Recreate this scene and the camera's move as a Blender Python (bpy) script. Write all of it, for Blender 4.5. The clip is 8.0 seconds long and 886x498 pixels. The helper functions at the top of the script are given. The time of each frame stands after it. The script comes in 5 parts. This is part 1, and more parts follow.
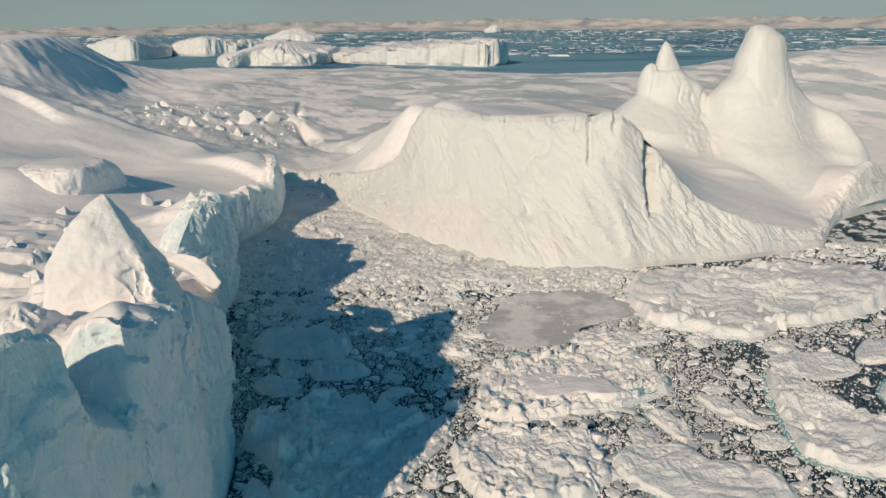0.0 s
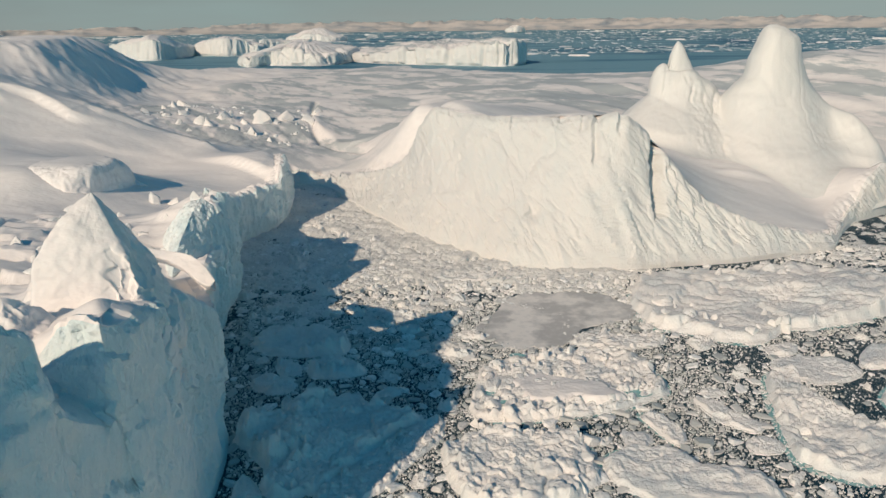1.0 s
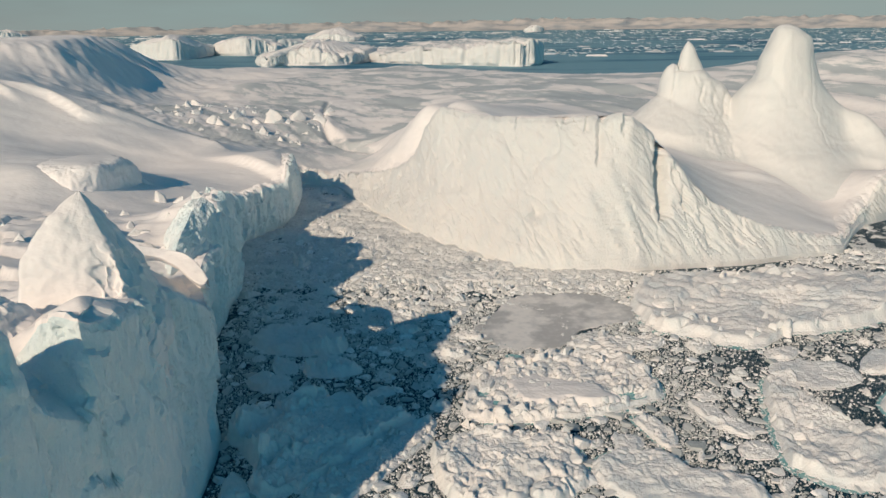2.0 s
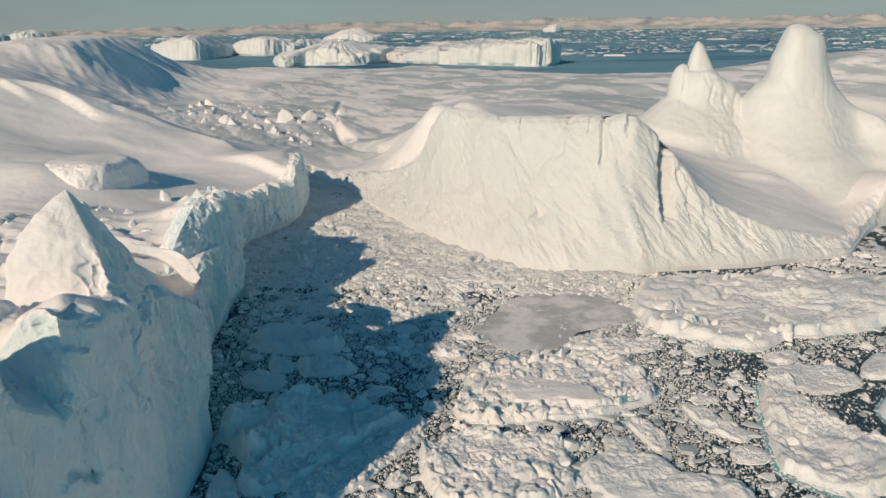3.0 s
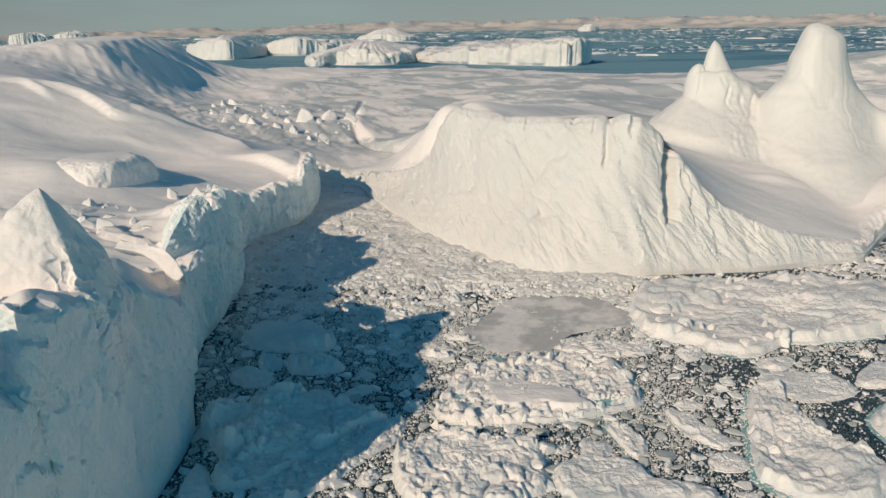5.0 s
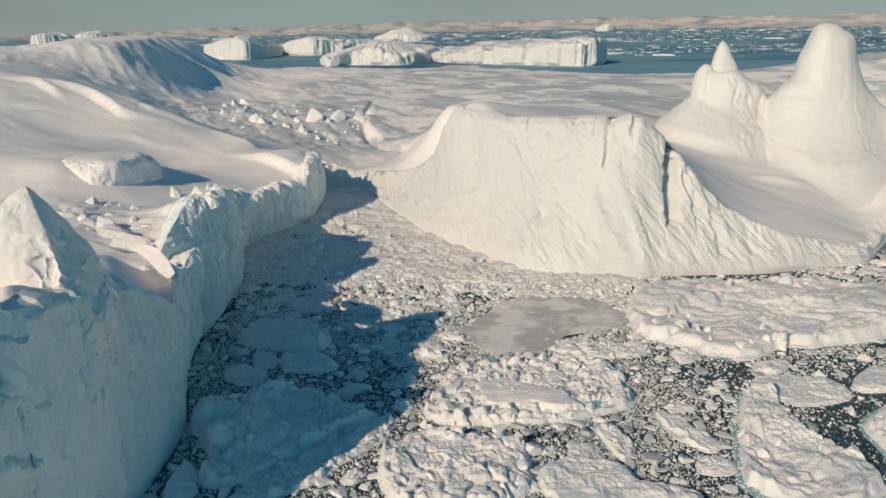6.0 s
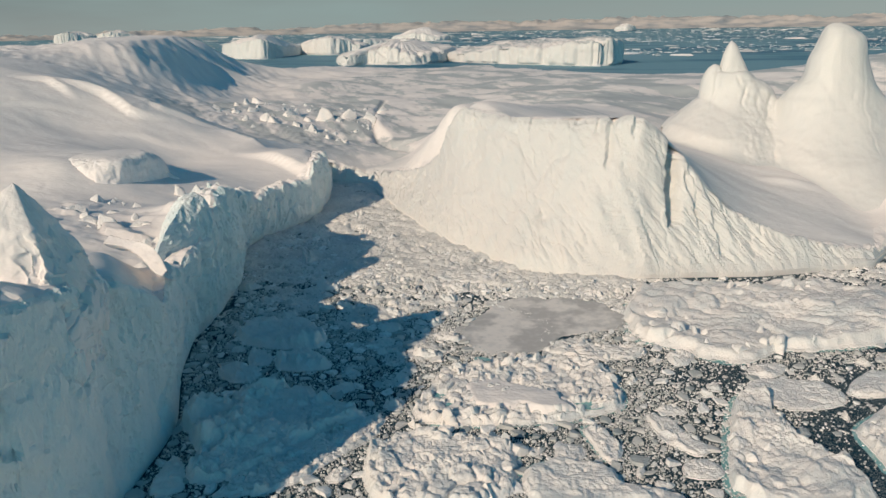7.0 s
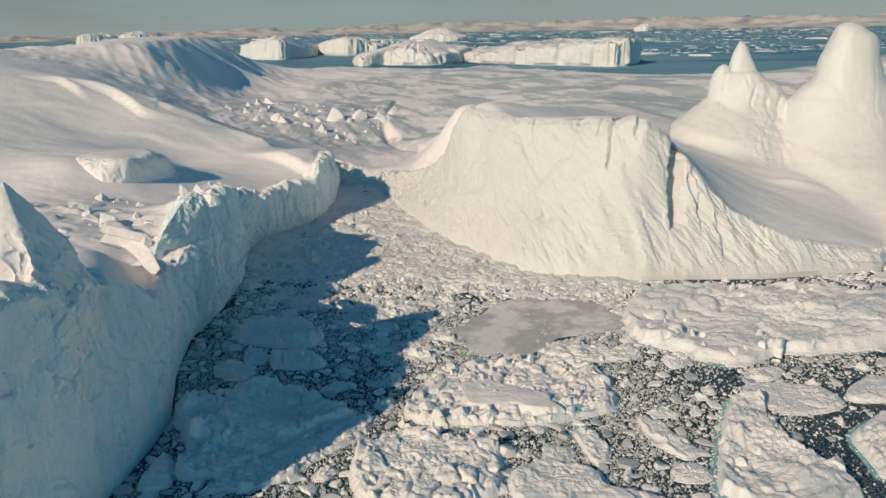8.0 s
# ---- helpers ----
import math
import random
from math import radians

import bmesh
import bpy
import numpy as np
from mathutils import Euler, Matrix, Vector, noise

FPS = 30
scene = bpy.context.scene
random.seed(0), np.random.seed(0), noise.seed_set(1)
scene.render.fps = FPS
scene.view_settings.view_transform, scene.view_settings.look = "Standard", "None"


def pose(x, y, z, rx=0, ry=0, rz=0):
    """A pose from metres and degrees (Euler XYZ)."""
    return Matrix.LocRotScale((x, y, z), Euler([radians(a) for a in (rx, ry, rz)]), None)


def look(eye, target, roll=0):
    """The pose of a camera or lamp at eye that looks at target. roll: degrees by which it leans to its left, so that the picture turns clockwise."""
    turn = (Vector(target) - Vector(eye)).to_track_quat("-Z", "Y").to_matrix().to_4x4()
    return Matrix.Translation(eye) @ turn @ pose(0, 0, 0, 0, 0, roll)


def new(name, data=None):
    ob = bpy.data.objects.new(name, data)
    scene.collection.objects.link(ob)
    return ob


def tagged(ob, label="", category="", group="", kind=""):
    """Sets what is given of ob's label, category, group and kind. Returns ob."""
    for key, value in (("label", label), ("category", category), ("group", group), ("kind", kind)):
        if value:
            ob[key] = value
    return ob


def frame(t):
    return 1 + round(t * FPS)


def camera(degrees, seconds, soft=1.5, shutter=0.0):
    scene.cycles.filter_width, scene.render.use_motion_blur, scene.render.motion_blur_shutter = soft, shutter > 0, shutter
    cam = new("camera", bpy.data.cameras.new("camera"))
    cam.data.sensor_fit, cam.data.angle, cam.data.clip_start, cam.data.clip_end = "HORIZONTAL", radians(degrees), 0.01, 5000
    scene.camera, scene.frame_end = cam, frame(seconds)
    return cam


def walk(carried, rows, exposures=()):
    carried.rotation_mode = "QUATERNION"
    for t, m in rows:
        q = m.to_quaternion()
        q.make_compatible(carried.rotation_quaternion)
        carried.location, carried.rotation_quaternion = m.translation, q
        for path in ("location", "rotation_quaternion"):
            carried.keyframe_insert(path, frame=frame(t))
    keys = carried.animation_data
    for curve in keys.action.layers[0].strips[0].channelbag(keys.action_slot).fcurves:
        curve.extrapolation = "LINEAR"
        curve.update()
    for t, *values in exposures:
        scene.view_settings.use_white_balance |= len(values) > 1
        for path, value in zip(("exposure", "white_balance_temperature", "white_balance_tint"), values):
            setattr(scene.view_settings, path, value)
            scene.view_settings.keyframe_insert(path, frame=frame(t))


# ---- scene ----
cam = camera(62.7, 8.0, soft=1.6)
PATH = [
    (0, (3.323, -2.798, 66.929), (3.255, -0.892, 66.327), -0.6),
    (0.5, (5.636, -2.772, 66.933), (5.54, -0.867, 66.332), -0.6),
    (1, (7.919, -2.573, 66.938), (7.795, -0.669, 66.336), -0.7),
    (1.5, (10.136, -2.48, 67.01), (9.987, -0.578, 66.408), -0.7),
    (3, (16.805, -1.836, 67.002), (16.582, 0.058, 66.401), -0.8),
    (3.5, (19.152, -1.563, 66.981), (18.905, 0.328, 66.38), -0.8),
    (4, (21.156, -1.299, 66.912), (20.89, 0.59, 66.311), -0.8),
    (4.5, (23.459, -0.944, 67.014), (23.169, 0.942, 66.413), -0.9),
    (6, (30.388, 0.053, 66.947), (30.03, 1.927, 66.347), -1.0),
    (6.5, (32.688, 0.498, 66.906), (32.307, 2.368, 66.306), -1.0),
    (7, (35.083, 0.921, 66.946), (34.678, 2.785, 66.346), -1.0),
    (7.5, (37.235, 1.464, 66.887), (36.807, 3.323, 66.287), -1.1),
    (8, (39.66, 1.992, 66.8), (39.207, 3.846, 66.202), -1.1),
]
walk(cam, [(t, look(eye, target, roll)) for t, eye, target, roll in PATH], exposures=((0, 0.0, 6750, 8), (8, 0.0, 6750, 8)))

# ---- light ----
SUN_ELEVATION, SUN_HEADING = 28.0, 28.0     # the light travels towards +y, turned by the heading to +x
world = bpy.data.worlds.new("sky")
scene.world = world
world.use_nodes = True
wn = world.node_tree.nodes
sky = wn.new("ShaderNodeTexSky")
sky.sky_type, sky.sun_disc = "NISHITA", False
sky.sun_elevation, sky.sun_rotation = radians(SUN_ELEVATION), radians(180 + SUN_HEADING)
sky.altitude, sky.air_density, sky.dust_density, sky.ozone_density = 0, 0.8, 0.0, 6.0
wn["Background"].inputs["Strength"].default_value = 0.091
tone = wn.new("ShaderNodeMix")
tone.data_type, tone.blend_type = "RGBA", "MULTIPLY"
tone.inputs[0].default_value, tone.inputs[7].default_value = 1.0, (0.34, 1.03, 0.865, 1)
world.node_tree.links.new(sky.outputs["Color"], tone.inputs[6])
world.node_tree.links.new(tone.outputs[2], wn["Background"].inputs["Color"])
sun = new("sun", bpy.data.lights.new("sun", "SUN"))
sun.data.energy, sun.data.angle, sun.data.color = 3.3, radians(0.53), (1.0, 0.795, 0.60)
LX, LY = math.sin(radians(SUN_HEADING)), math.cos(radians(SUN_HEADING))
sun.matrix_world = look((-300 * LX, -300 * LY, 300 * math.tan(radians(SUN_ELEVATION))), (0, 0, 0))


# ---- noise on arrays of points ----
def lattice(i, j, k, seed):
    h = (i * 374761393 + j * 668265263 + k * 2147483647 + seed * 974711) & 0xFFFFFFFF
    h = ((h ^ (h >> 13)) * 1274126177) & 0xFFFFFFFF
    h = ((h ^ (h >> 16)) * 2246822519) & 0xFFFFFFFF
    return ((h ^ (h >> 15)) & 0xFFFFFF) / float(0xFFFFFF)


def vnoise(p, seed=0):
    """Smooth value noise, -1 to 1."""
    b = np.floor(p).astype(np.int64)
    f = p - b
    f = f * f * f * (f * (f * 6 - 15) + 10)
    out = 0
    for a in (0, 1):
        for c in (0, 1):
            for d in (0, 1):
                w = (f[..., 0] if a else 1 - f[..., 0]) * (f[..., 1] if c else 1 - f[..., 1]) * (f[..., 2] if d else 1 - f[..., 2])
                out = out + w * lattice(b[..., 0] + a, b[..., 1] + c, b[..., 2] + d, seed)
    return out * 2 - 1


def fbm(p, octaves=4, seed=0, gain=0.5):
    out, amp, tot = 0, 1.0, 0.0
    for o in range(octaves):
        out = out + amp * vnoise(p * 2.03 ** o + 17.3 * o, seed + o)
        tot += amp
        amp *= gain
    return out / tot


def ridges(p, octaves=4, seed=0):
    out, amp, tot = 0, 1.0, 0.0
    for o in range(octaves):
        out = out + amp * (1 - 2 * np.abs(vnoise(p * 2.1 ** o + 9.1 * o, seed + o)))
        tot += amp
        amp *= 0.5
    return out / tot


def cells(p, seed=0):
    """Cellular noise in plan: the distance to the nearest and to the second nearest seed, and a value for each cell."""
    b = np.floor(p[..., :2]).astype(np.int64)
    d1 = np.full(p.shape[:-1], 9.0)
    d2, tone = d1.copy(), d1 * 0
    for a in (-1, 0, 1):
        for c in (-1, 0, 1):
            i, j = b[..., 0] + a, b[..., 1] + c
            zero = i * 0
            dx = i + lattice(i, j, zero, seed) - p[..., 0]
            dy = j + lattice(i, j, zero + 1, seed) - p[..., 1]
            d = np.sqrt(dx * dx + dy * dy)
            near = d < d1
            d2 = np.where(near, d1, np.minimum(d2, d))
            tone = np.where(near, lattice(i, j, zero + 2, seed), tone)
            d1 = np.where(near, d, d1)
    return d1, d2, tone


def smooth(a, b, x):
    t = np.clip((x - a) / (b - a), 0, 1)
    return t * t * (3 - 2 * t)


# ---- meshes ----
def snow_top(ob, nu, nv, row):
    """Snow on a wall of ice from a row of its sheet upwards."""
    ob.data.materials.append(SNOW)
    index = np.broadcast_to((np.arange(nv - 1) >= row).astype(np.int32)[None, :], (nu - 1, nv - 1))
    ob.data.polygons.foreach_set("material_index", np.ascontiguousarray(index).ravel())


def mesh_object(name, verts, faces, mat, parent=None, label="", soft=True):
    """One mesh object out of arrays of vertices and of quads or triangles."""
    me = bpy.data.meshes.new(name)
    verts, faces = np.asarray(verts, np.float32).reshape(-1, 3), np.asarray(faces, np.int32)
    n = faces.shape[1]
    me.vertices.add(len(verts))
    me.vertices.foreach_set("co", verts.ravel())
    me.loops.add(faces.size)
    me.loops.foreach_set("vertex_index", faces.ravel())
    me.polygons.add(len(faces))
    me.polygons.foreach_set("loop_start", np.arange(0, faces.size, n, dtype=np.int32))
    me.polygons.foreach_set("use_smooth", np.full(len(faces), soft))
    me.update(calc_edges=True)
    me.validate()
    me.materials.append(mat)
    ob = new(name, me)
    if parent:
        ob.parent = parent
        ob.matrix_parent_inverse = parent.matrix_world.inverted()
    if label:
        tagged(ob, label)
    return ob


def grid_faces(nu, nv, wrap=False):
    i = np.arange(nu if wrap else nu - 1)[:, None]
    j = np.arange(nv - 1)[None, :]
    k = (i + 1) % nu
    return np.stack([i * nv + j, k * nv + j, k * nv + j + 1, i * nv + j + 1], -1).reshape(-1, 4)


def normals(P, wrap=False):
    if wrap:
        Q = np.concatenate([P[-1:], P, P[:1]], 0)
        du = (Q[2:] - Q[:-2])
    else:
        du = np.gradient(P, axis=0)
    n = np.cross(du, np.gradient(P, axis=1))
    return n / np.maximum(np.linalg.norm(n, axis=-1, keepdims=True), 1e-9)


def spline(pts, u):
    """A Catmull-Rom curve through points, at parameters counted in points."""
    pts = np.asarray(pts, float)
    n = len(pts)
    k = np.clip(np.floor(u).astype(int), 0, n - 2)
    f = (u - k)[:, None]
    p = lambda q: pts[np.clip(q, 0, n - 1)]
    a, b, c, d = p(k - 1), p(k), p(k + 1), p(k + 2)
    return 0.5 * (2 * b + (c - a) * f + (2 * a - 5 * b + 4 * c - d) * f ** 2 + (3 * b - a - 3 * c + d) * f ** 3)


def spread(pts, n):
    """n parameters along a row of points, evenly by length."""
    u = np.linspace(0, len(pts) - 1, 40 * len(pts))
    c = spline(pts, u)
    s = np.concatenate([[0], np.cumsum(np.linalg.norm(np.diff(c, axis=0), axis=1))])
    return np.interp(np.linspace(0, s[-1], n), s, u)


def polyline(pts, u):
    """Straight lines through points, at parameters counted in points."""
    pts = np.asarray(pts, float)
    k = np.clip(np.floor(u).astype(int), 0, len(pts) - 2)
    f = (u - k)[:, None]
    return pts[k] * (1 - f) + pts[k + 1] * f


def loft(rows, counts, nu, edged=0.0):
    """A sheet across rows of points (same number in each): smooth or edged along the rows, straight from row to row."""
    u = spread(rows[len(rows) // 2], nu)
    curves = [(1 - edged) * spline(r, u) + edged * polyline(r, u) for r in rows]
    out = []
    for a, b, n in zip(curves[:-1], curves[1:], counts):
        for t in np.arange(n) / n:
            out.append(a * (1 - t) + b * t)
    out.append(curves[-1])
    return np.stack(out, 1)


def ring(sides, angle, power=2.0):
    """The radius at an angle of a lopsided oval; sides: +x, +y, -x, -y. A lower power gives flatter faces."""
    e, n, w, s = sides
    c, d = np.cos(angle), np.sin(angle)
    rx, ry = np.where(c > 0, e, w), np.where(d > 0, n, s)
    return (np.abs(c / np.maximum(rx, 1e-6)) ** power + np.abs(d / np.maximum(ry, 1e-6)) ** power) ** (-1 / power)


def crag(centre, sections, nu=90, nv=70, rough=0.3, grain=4.0, seed=1, drift=(0, 0), power=2.0, twist=0.0, flute=0.35):
    """A peak of ice out of level sections (z, east, north, west, south), from the foot to the top."""
    sec = np.asarray(sections, float)
    u = spread(np.stack([sec[:, 1:].mean(1), sec[:, 0]], 1), nv)
    S = spline(sec, u)
    S[:, 1:] = np.maximum(S[:, 1:], 0.02)
    ang = np.linspace(0, 2 * math.pi, nu, endpoint=False)
    P = np.zeros((nu, nv, 3))
    top = (S[:, 0] - sec[0, 0]) / (sec[-1, 0] - sec[0, 0])
    for j in range(nv):
        r = ring(S[j, 1:], ang - twist, power)
        P[:, j] = np.stack([centre[0] + drift[0] * top[j] + r * np.cos(ang), centre[1] + drift[1] * top[j] + r * np.sin(ang), np.full(nu, S[j, 0])], -1)
    fade = smooth(0, 0.06, 1 - top)[None, :]
    P += normals(P, True) * (fade * (rough * fbm(P / grain, 4, seed) + flute * rough * ridges(P * [1, 1, 0.5] / grain * 2.3, 3, seed + 7)))[..., None]
    return P, grid_faces(nu, nv, True)


def merge(*pieces):
    verts, faces, n = [], [], 0
    for P, f in pieces:
        P = np.asarray(P).reshape(-1, 3)
        verts.append(P)
        faces.append(np.asarray(f) + n)
        n += len(P)
    return np.concatenate(verts), np.concatenate(faces)


def inside(x, y, poly):
    hit = np.zeros(np.shape(x), bool)
    for (x0, y0), (x1, y1) in zip(poly, poly[1:] + poly[:1]):
        if y0 != y1:
            hit ^= ((y0 > y) != (y1 > y)) & (x < (x1 - x0) * (y - y0) / (y1 - y0) + x0)
    return hit


class Relief:
    """A smooth height over the plan, bent like a thin plate over a few swells."""
    def __init__(self, marks, slack=0.0):
        m = np.asarray(marks, float)
        self.xy, n = m[:, :2] / 100, len(m)
        A = np.zeros((n + 3, n + 3))
        A[:n, :n] = self.kernel(self.xy[:, None] - self.xy[None]) + slack * np.eye(n)
        A[:n, n], A[:n, n + 1:] = 1, self.xy
        A[n:, :n] = A[:n, n:].T
        self.w = np.linalg.solve(A, np.concatenate([m[:, 2], np.zeros(3)]))

    def kernel(self, d):
        r2 = (d ** 2).sum(-1)
        return 0.5 * r2 * np.log(r2 + 1e-9)

    def __call__(self, x, y):
        q = np.stack([np.asarray(x, float), np.asarray(y, float)], -1) / 100
        out = self.w[-3] + q @ self.w[-2:]
        for p, w in zip(self.xy, self.w[:-3]):
            out = out + w * self.kernel(q - p)
        return out


def thing(name, at, label, category, group=""):
    ob = new(name)
    ob.location = at
    ob.empty_display_size = 1
    bpy.context.view_layer.update()
    return tagged(ob, label, category, group)


# ---- materials ----
def material(name, build):
    m = bpy.data.materials.new(name)
    m.use_nodes = True
    t = m.node_tree
    build(t.nodes, t.links, t.nodes["Principled BSDF"])
    return m


def node(nodes, kind, **values):
    n = nodes.new(kind)
    for k, v in values.items():
        n.inputs[k].default_value = v
    return n


def scaled(nodes, links, scale):
    """Places in metres, stretched."""
    g = nodes.new("ShaderNodeNewGeometry")
    m = nodes.new("ShaderNodeMapping")
    m.inputs["Scale"].default_value = scale
    links.new(g.outputs["Position"], m.inputs["Vector"])
    return m.outputs["Vector"]


def noise_map(nodes, links, scale, low, high, detail=5.0, stretch=(1, 1, 1), rough=0.55):
    n = node(nodes, "ShaderNodeTexNoise", Scale=scale, Detail=detail, Roughness=rough)
    links.new(scaled(nodes, links, stretch), n.inputs["Vector"])
    r = node(nodes, "ShaderNodeMapRange", **{"From Min": low, "From Max": high})
    links.new(n.outputs["Fac"], r.inputs["Value"])
    return r.outputs["Result"]


def mix(nodes, links, fac, a, b):
    m = nodes.new("ShaderNodeMix")
    m.data_type = "RGBA"
    for v, k in ((fac, 0), (a, 6), (b, 7)):
        if hasattr(v, "is_linked"):
            links.new(v, m.inputs[k])
        else:
            m.inputs[k].default_value = v if k == 0 else (*v, 1)
    return m.outputs[2]


def bump(nodes, links, bsdf, layers):
    """Layers of (height socket, distance in metres, strength)."""
    last = None
    for h, d, s in layers:
        b = node(nodes, "ShaderNodeBump", Strength=s, Distance=d)
        links.new(h, b.inputs["Height"])
        if last:
            links.new(last, b.inputs["Normal"])
        last = b.outputs["Normal"]
    links.new(last, bsdf.inputs["Normal"])


def snow_build(n, l, p):
    crust = noise_map(n, l, 0.05, 0.46, 0.70, 6, (0.35, 1.0, 0.6))
    g = n.new("ShaderNodeNewGeometry")
    wind = n.new("ShaderNodeMapping")
    wind.vector_type = "TEXTURE"
    wind.inputs["Rotation"].default_value = (0, 0, radians(-50))
    wind.inputs["Scale"].default_value = (3.2, 1.0, 1.0)
    l.new(g.outputs["Position"], wind.inputs["Vector"])
    patches = node(n, "ShaderNodeTexNoise", Scale=0.055, Detail=9.0, Roughness=0.66)
    l.new(wind.outputs["Vector"], patches.inputs["Vector"])
    bare = node(n, "ShaderNodeMapRange", **{"From Min": 0.475, "From Max": 0.54})
    l.new(patches.outputs["Fac"], bare.inputs["Value"])
    scour = bare.outputs["Result"]
    xyz = n.new("ShaderNodeSeparateXYZ")
    l.new(g.outputs["Position"], xyz.inputs[0])
    open_field = node(n, "ShaderNodeMapRange", **{"From Min": 270.0, "From Max": 360.0})
    l.new(xyz.outputs["Y"], open_field.inputs["Value"])
    both = n.new("ShaderNodeMath")
    both.operation = "MULTIPLY"
    l.new(scour, both.inputs[0])
    level = node(n, "ShaderNodeMapRange", **{"From Min": -215.0, "From Max": -185.0})
    l.new(xyz.outputs["X"], level.inputs["Value"])
    field = n.new("ShaderNodeMath")
    field.operation = "MULTIPLY"
    l.new(open_field.outputs["Result"], field.inputs[0])
    l.new(level.outputs["Result"], field.inputs[1])
    l.new(field.outputs[0], both.inputs[1])
    fine = noise_map(n, l, 0.4, 0.35, 0.75, 5, (0.5, 1.2, 1))
    c = mix(n, l, crust, (0.91, 0.865, 0.845), (0.81, 0.775, 0.77))
    c = mix(n, l, fine, c, (0.835, 0.80, 0.785))
    c = mix(n, l, both.outputs[0], c, (0.50, 0.535, 0.55))
    l.new(c, p.inputs["Base Color"])
    p.inputs["Roughness"].default_value = 0.75
    bump(n, l, p, [(noise_map(n, l, 0.12, 0.2, 0.8, 6, (0.5, 0.9, 1)), 0.5, 0.5), (noise_map(n, l, 1.1, 0.2, 0.8, 6, (0.6, 1.2, 1)), 0.12, 0.5)])


def ice_build(pale, blue, streak, relief=1.0, crisp=0.0):
    def build(n, l, p):
        a = noise_map(n, l, 0.16, 0.45, 0.72, 6, (1, 1, streak))
        b = noise_map(n, l, 0.7, 0.5, 0.75, 6, (1, 1, streak))
        c = mix(n, l, a, pale, blue)
        c = mix(n, l, b, c, tuple(0.55 * u + 0.45 * v for u, v in zip(pale, blue)))
        l.new(c, p.inputs["Base Color"])
        p.inputs["Roughness"].default_value = 0.55
        bump(n, l, p, [(noise_map(n, l, 0.45, 0.2, 0.8, 7, (1, 1, streak)), 0.5 * relief, 0.5), (noise_map(n, l, 2.2, 0.2, 0.8, 5, (1, 1, 0.6)), 0.1 + 0.16 * crisp, 0.4 + 0.4 * crisp)])
    return build


def brash_build(n, l, p, tones=((0.26, 0.30, 0.31), (0.88, 0.86, 0.84), (0.60, 0.60, 0.59)), wet=(0.46, 0.50, 0.51)):
    g = n.new("ShaderNodeNewGeometry")
    r = n.new("ShaderNodeValToRGB")
    for e, (pos, c) in zip((r.color_ramp.elements[0], r.color_ramp.elements[1], r.color_ramp.elements.new(0.55)),
                           ((0.0, tones[0]), (1.0, tones[1]), (0.55, tones[2]))):
        e.position, e.color = pos, (*c, 1)
    l.new(g.outputs["Random Per Island"], r.inputs["Fac"])
    c = mix(n, l, noise_map(n, l, 1.6, 0.45, 0.8, 4), r.outputs["Color"], wet)
    l.new(c, p.inputs["Base Color"])
    p.inputs["Roughness"].default_value = 0.6
    bump(n, l, p, [(noise_map(n, l, 2.5, 0.2, 0.8, 5), 0.12, 0.6)])


def sea_build(n, l, p):
    """Dark water with fine slush in it near the ice, and a pale sheen painted in farther out."""
    v = node(n, "ShaderNodeTexVoronoi", Scale=4.4)
    l.new(scaled(n, l, (1, 1, 1)), v.inputs["Vector"])
    speck = node(n, "ShaderNodeMapRange", **{"From Min": 0.52, "From Max": 0.30})
    l.new(v.outputs["Distance"], speck.inputs["Value"])
    patch = noise_map(n, l, 0.07, 0.36, 0.50, 5)
    g = n.new("ShaderNodeNewGeometry")
    s = n.new("ShaderNodeSeparateXYZ")
    l.new(g.outputs["Position"], s.inputs[0])
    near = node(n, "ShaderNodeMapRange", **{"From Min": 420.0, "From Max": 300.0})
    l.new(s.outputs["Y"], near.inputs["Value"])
    a = n.new("ShaderNodeMath")
    b = n.new("ShaderNodeMath")
    a.operation = b.operation = "MULTIPLY"
    l.new(speck.outputs["Result"], a.inputs[0])
    l.new(patch, a.inputs[1])
    l.new(a.outputs[0], b.inputs[0])
    l.new(near.outputs["Result"], b.inputs[1])
    deep = mix(n, l, noise_map(n, l, 0.006, 0.4, 0.65, 4, (0.3, 1, 1)), (0.008, 0.10, 0.20), (0.024, 0.15, 0.25))
    # pale blue sheen of the open water, put into its colour in streaks
    sheen = noise_map(n, l, 0.007, 0.36, 0.52, 7, (0.30, 1, 1), 0.6)
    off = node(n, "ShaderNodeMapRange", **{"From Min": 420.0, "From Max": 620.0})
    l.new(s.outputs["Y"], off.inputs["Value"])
    far_sheen = n.new("ShaderNodeMath")
    far_sheen.operation = "MULTIPLY"
    l.new(sheen, far_sheen.inputs[0])
    l.new(off.outputs["Result"], far_sheen.inputs[1])
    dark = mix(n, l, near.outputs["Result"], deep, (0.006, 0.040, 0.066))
    deep = mix(n, l, far_sheen.outputs[0], dark, (0.19, 0.35, 0.43))
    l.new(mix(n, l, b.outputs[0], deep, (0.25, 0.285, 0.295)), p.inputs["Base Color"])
    p.inputs["Roughness"].default_value = 0.5
    p.inputs["IOR"].default_value = 1.12
    bump(n, l, p, [(noise_map(n, l, 0.5, 0.2, 0.8, 5, (0.6, 1.3, 1)), 0.6, 0.7)])


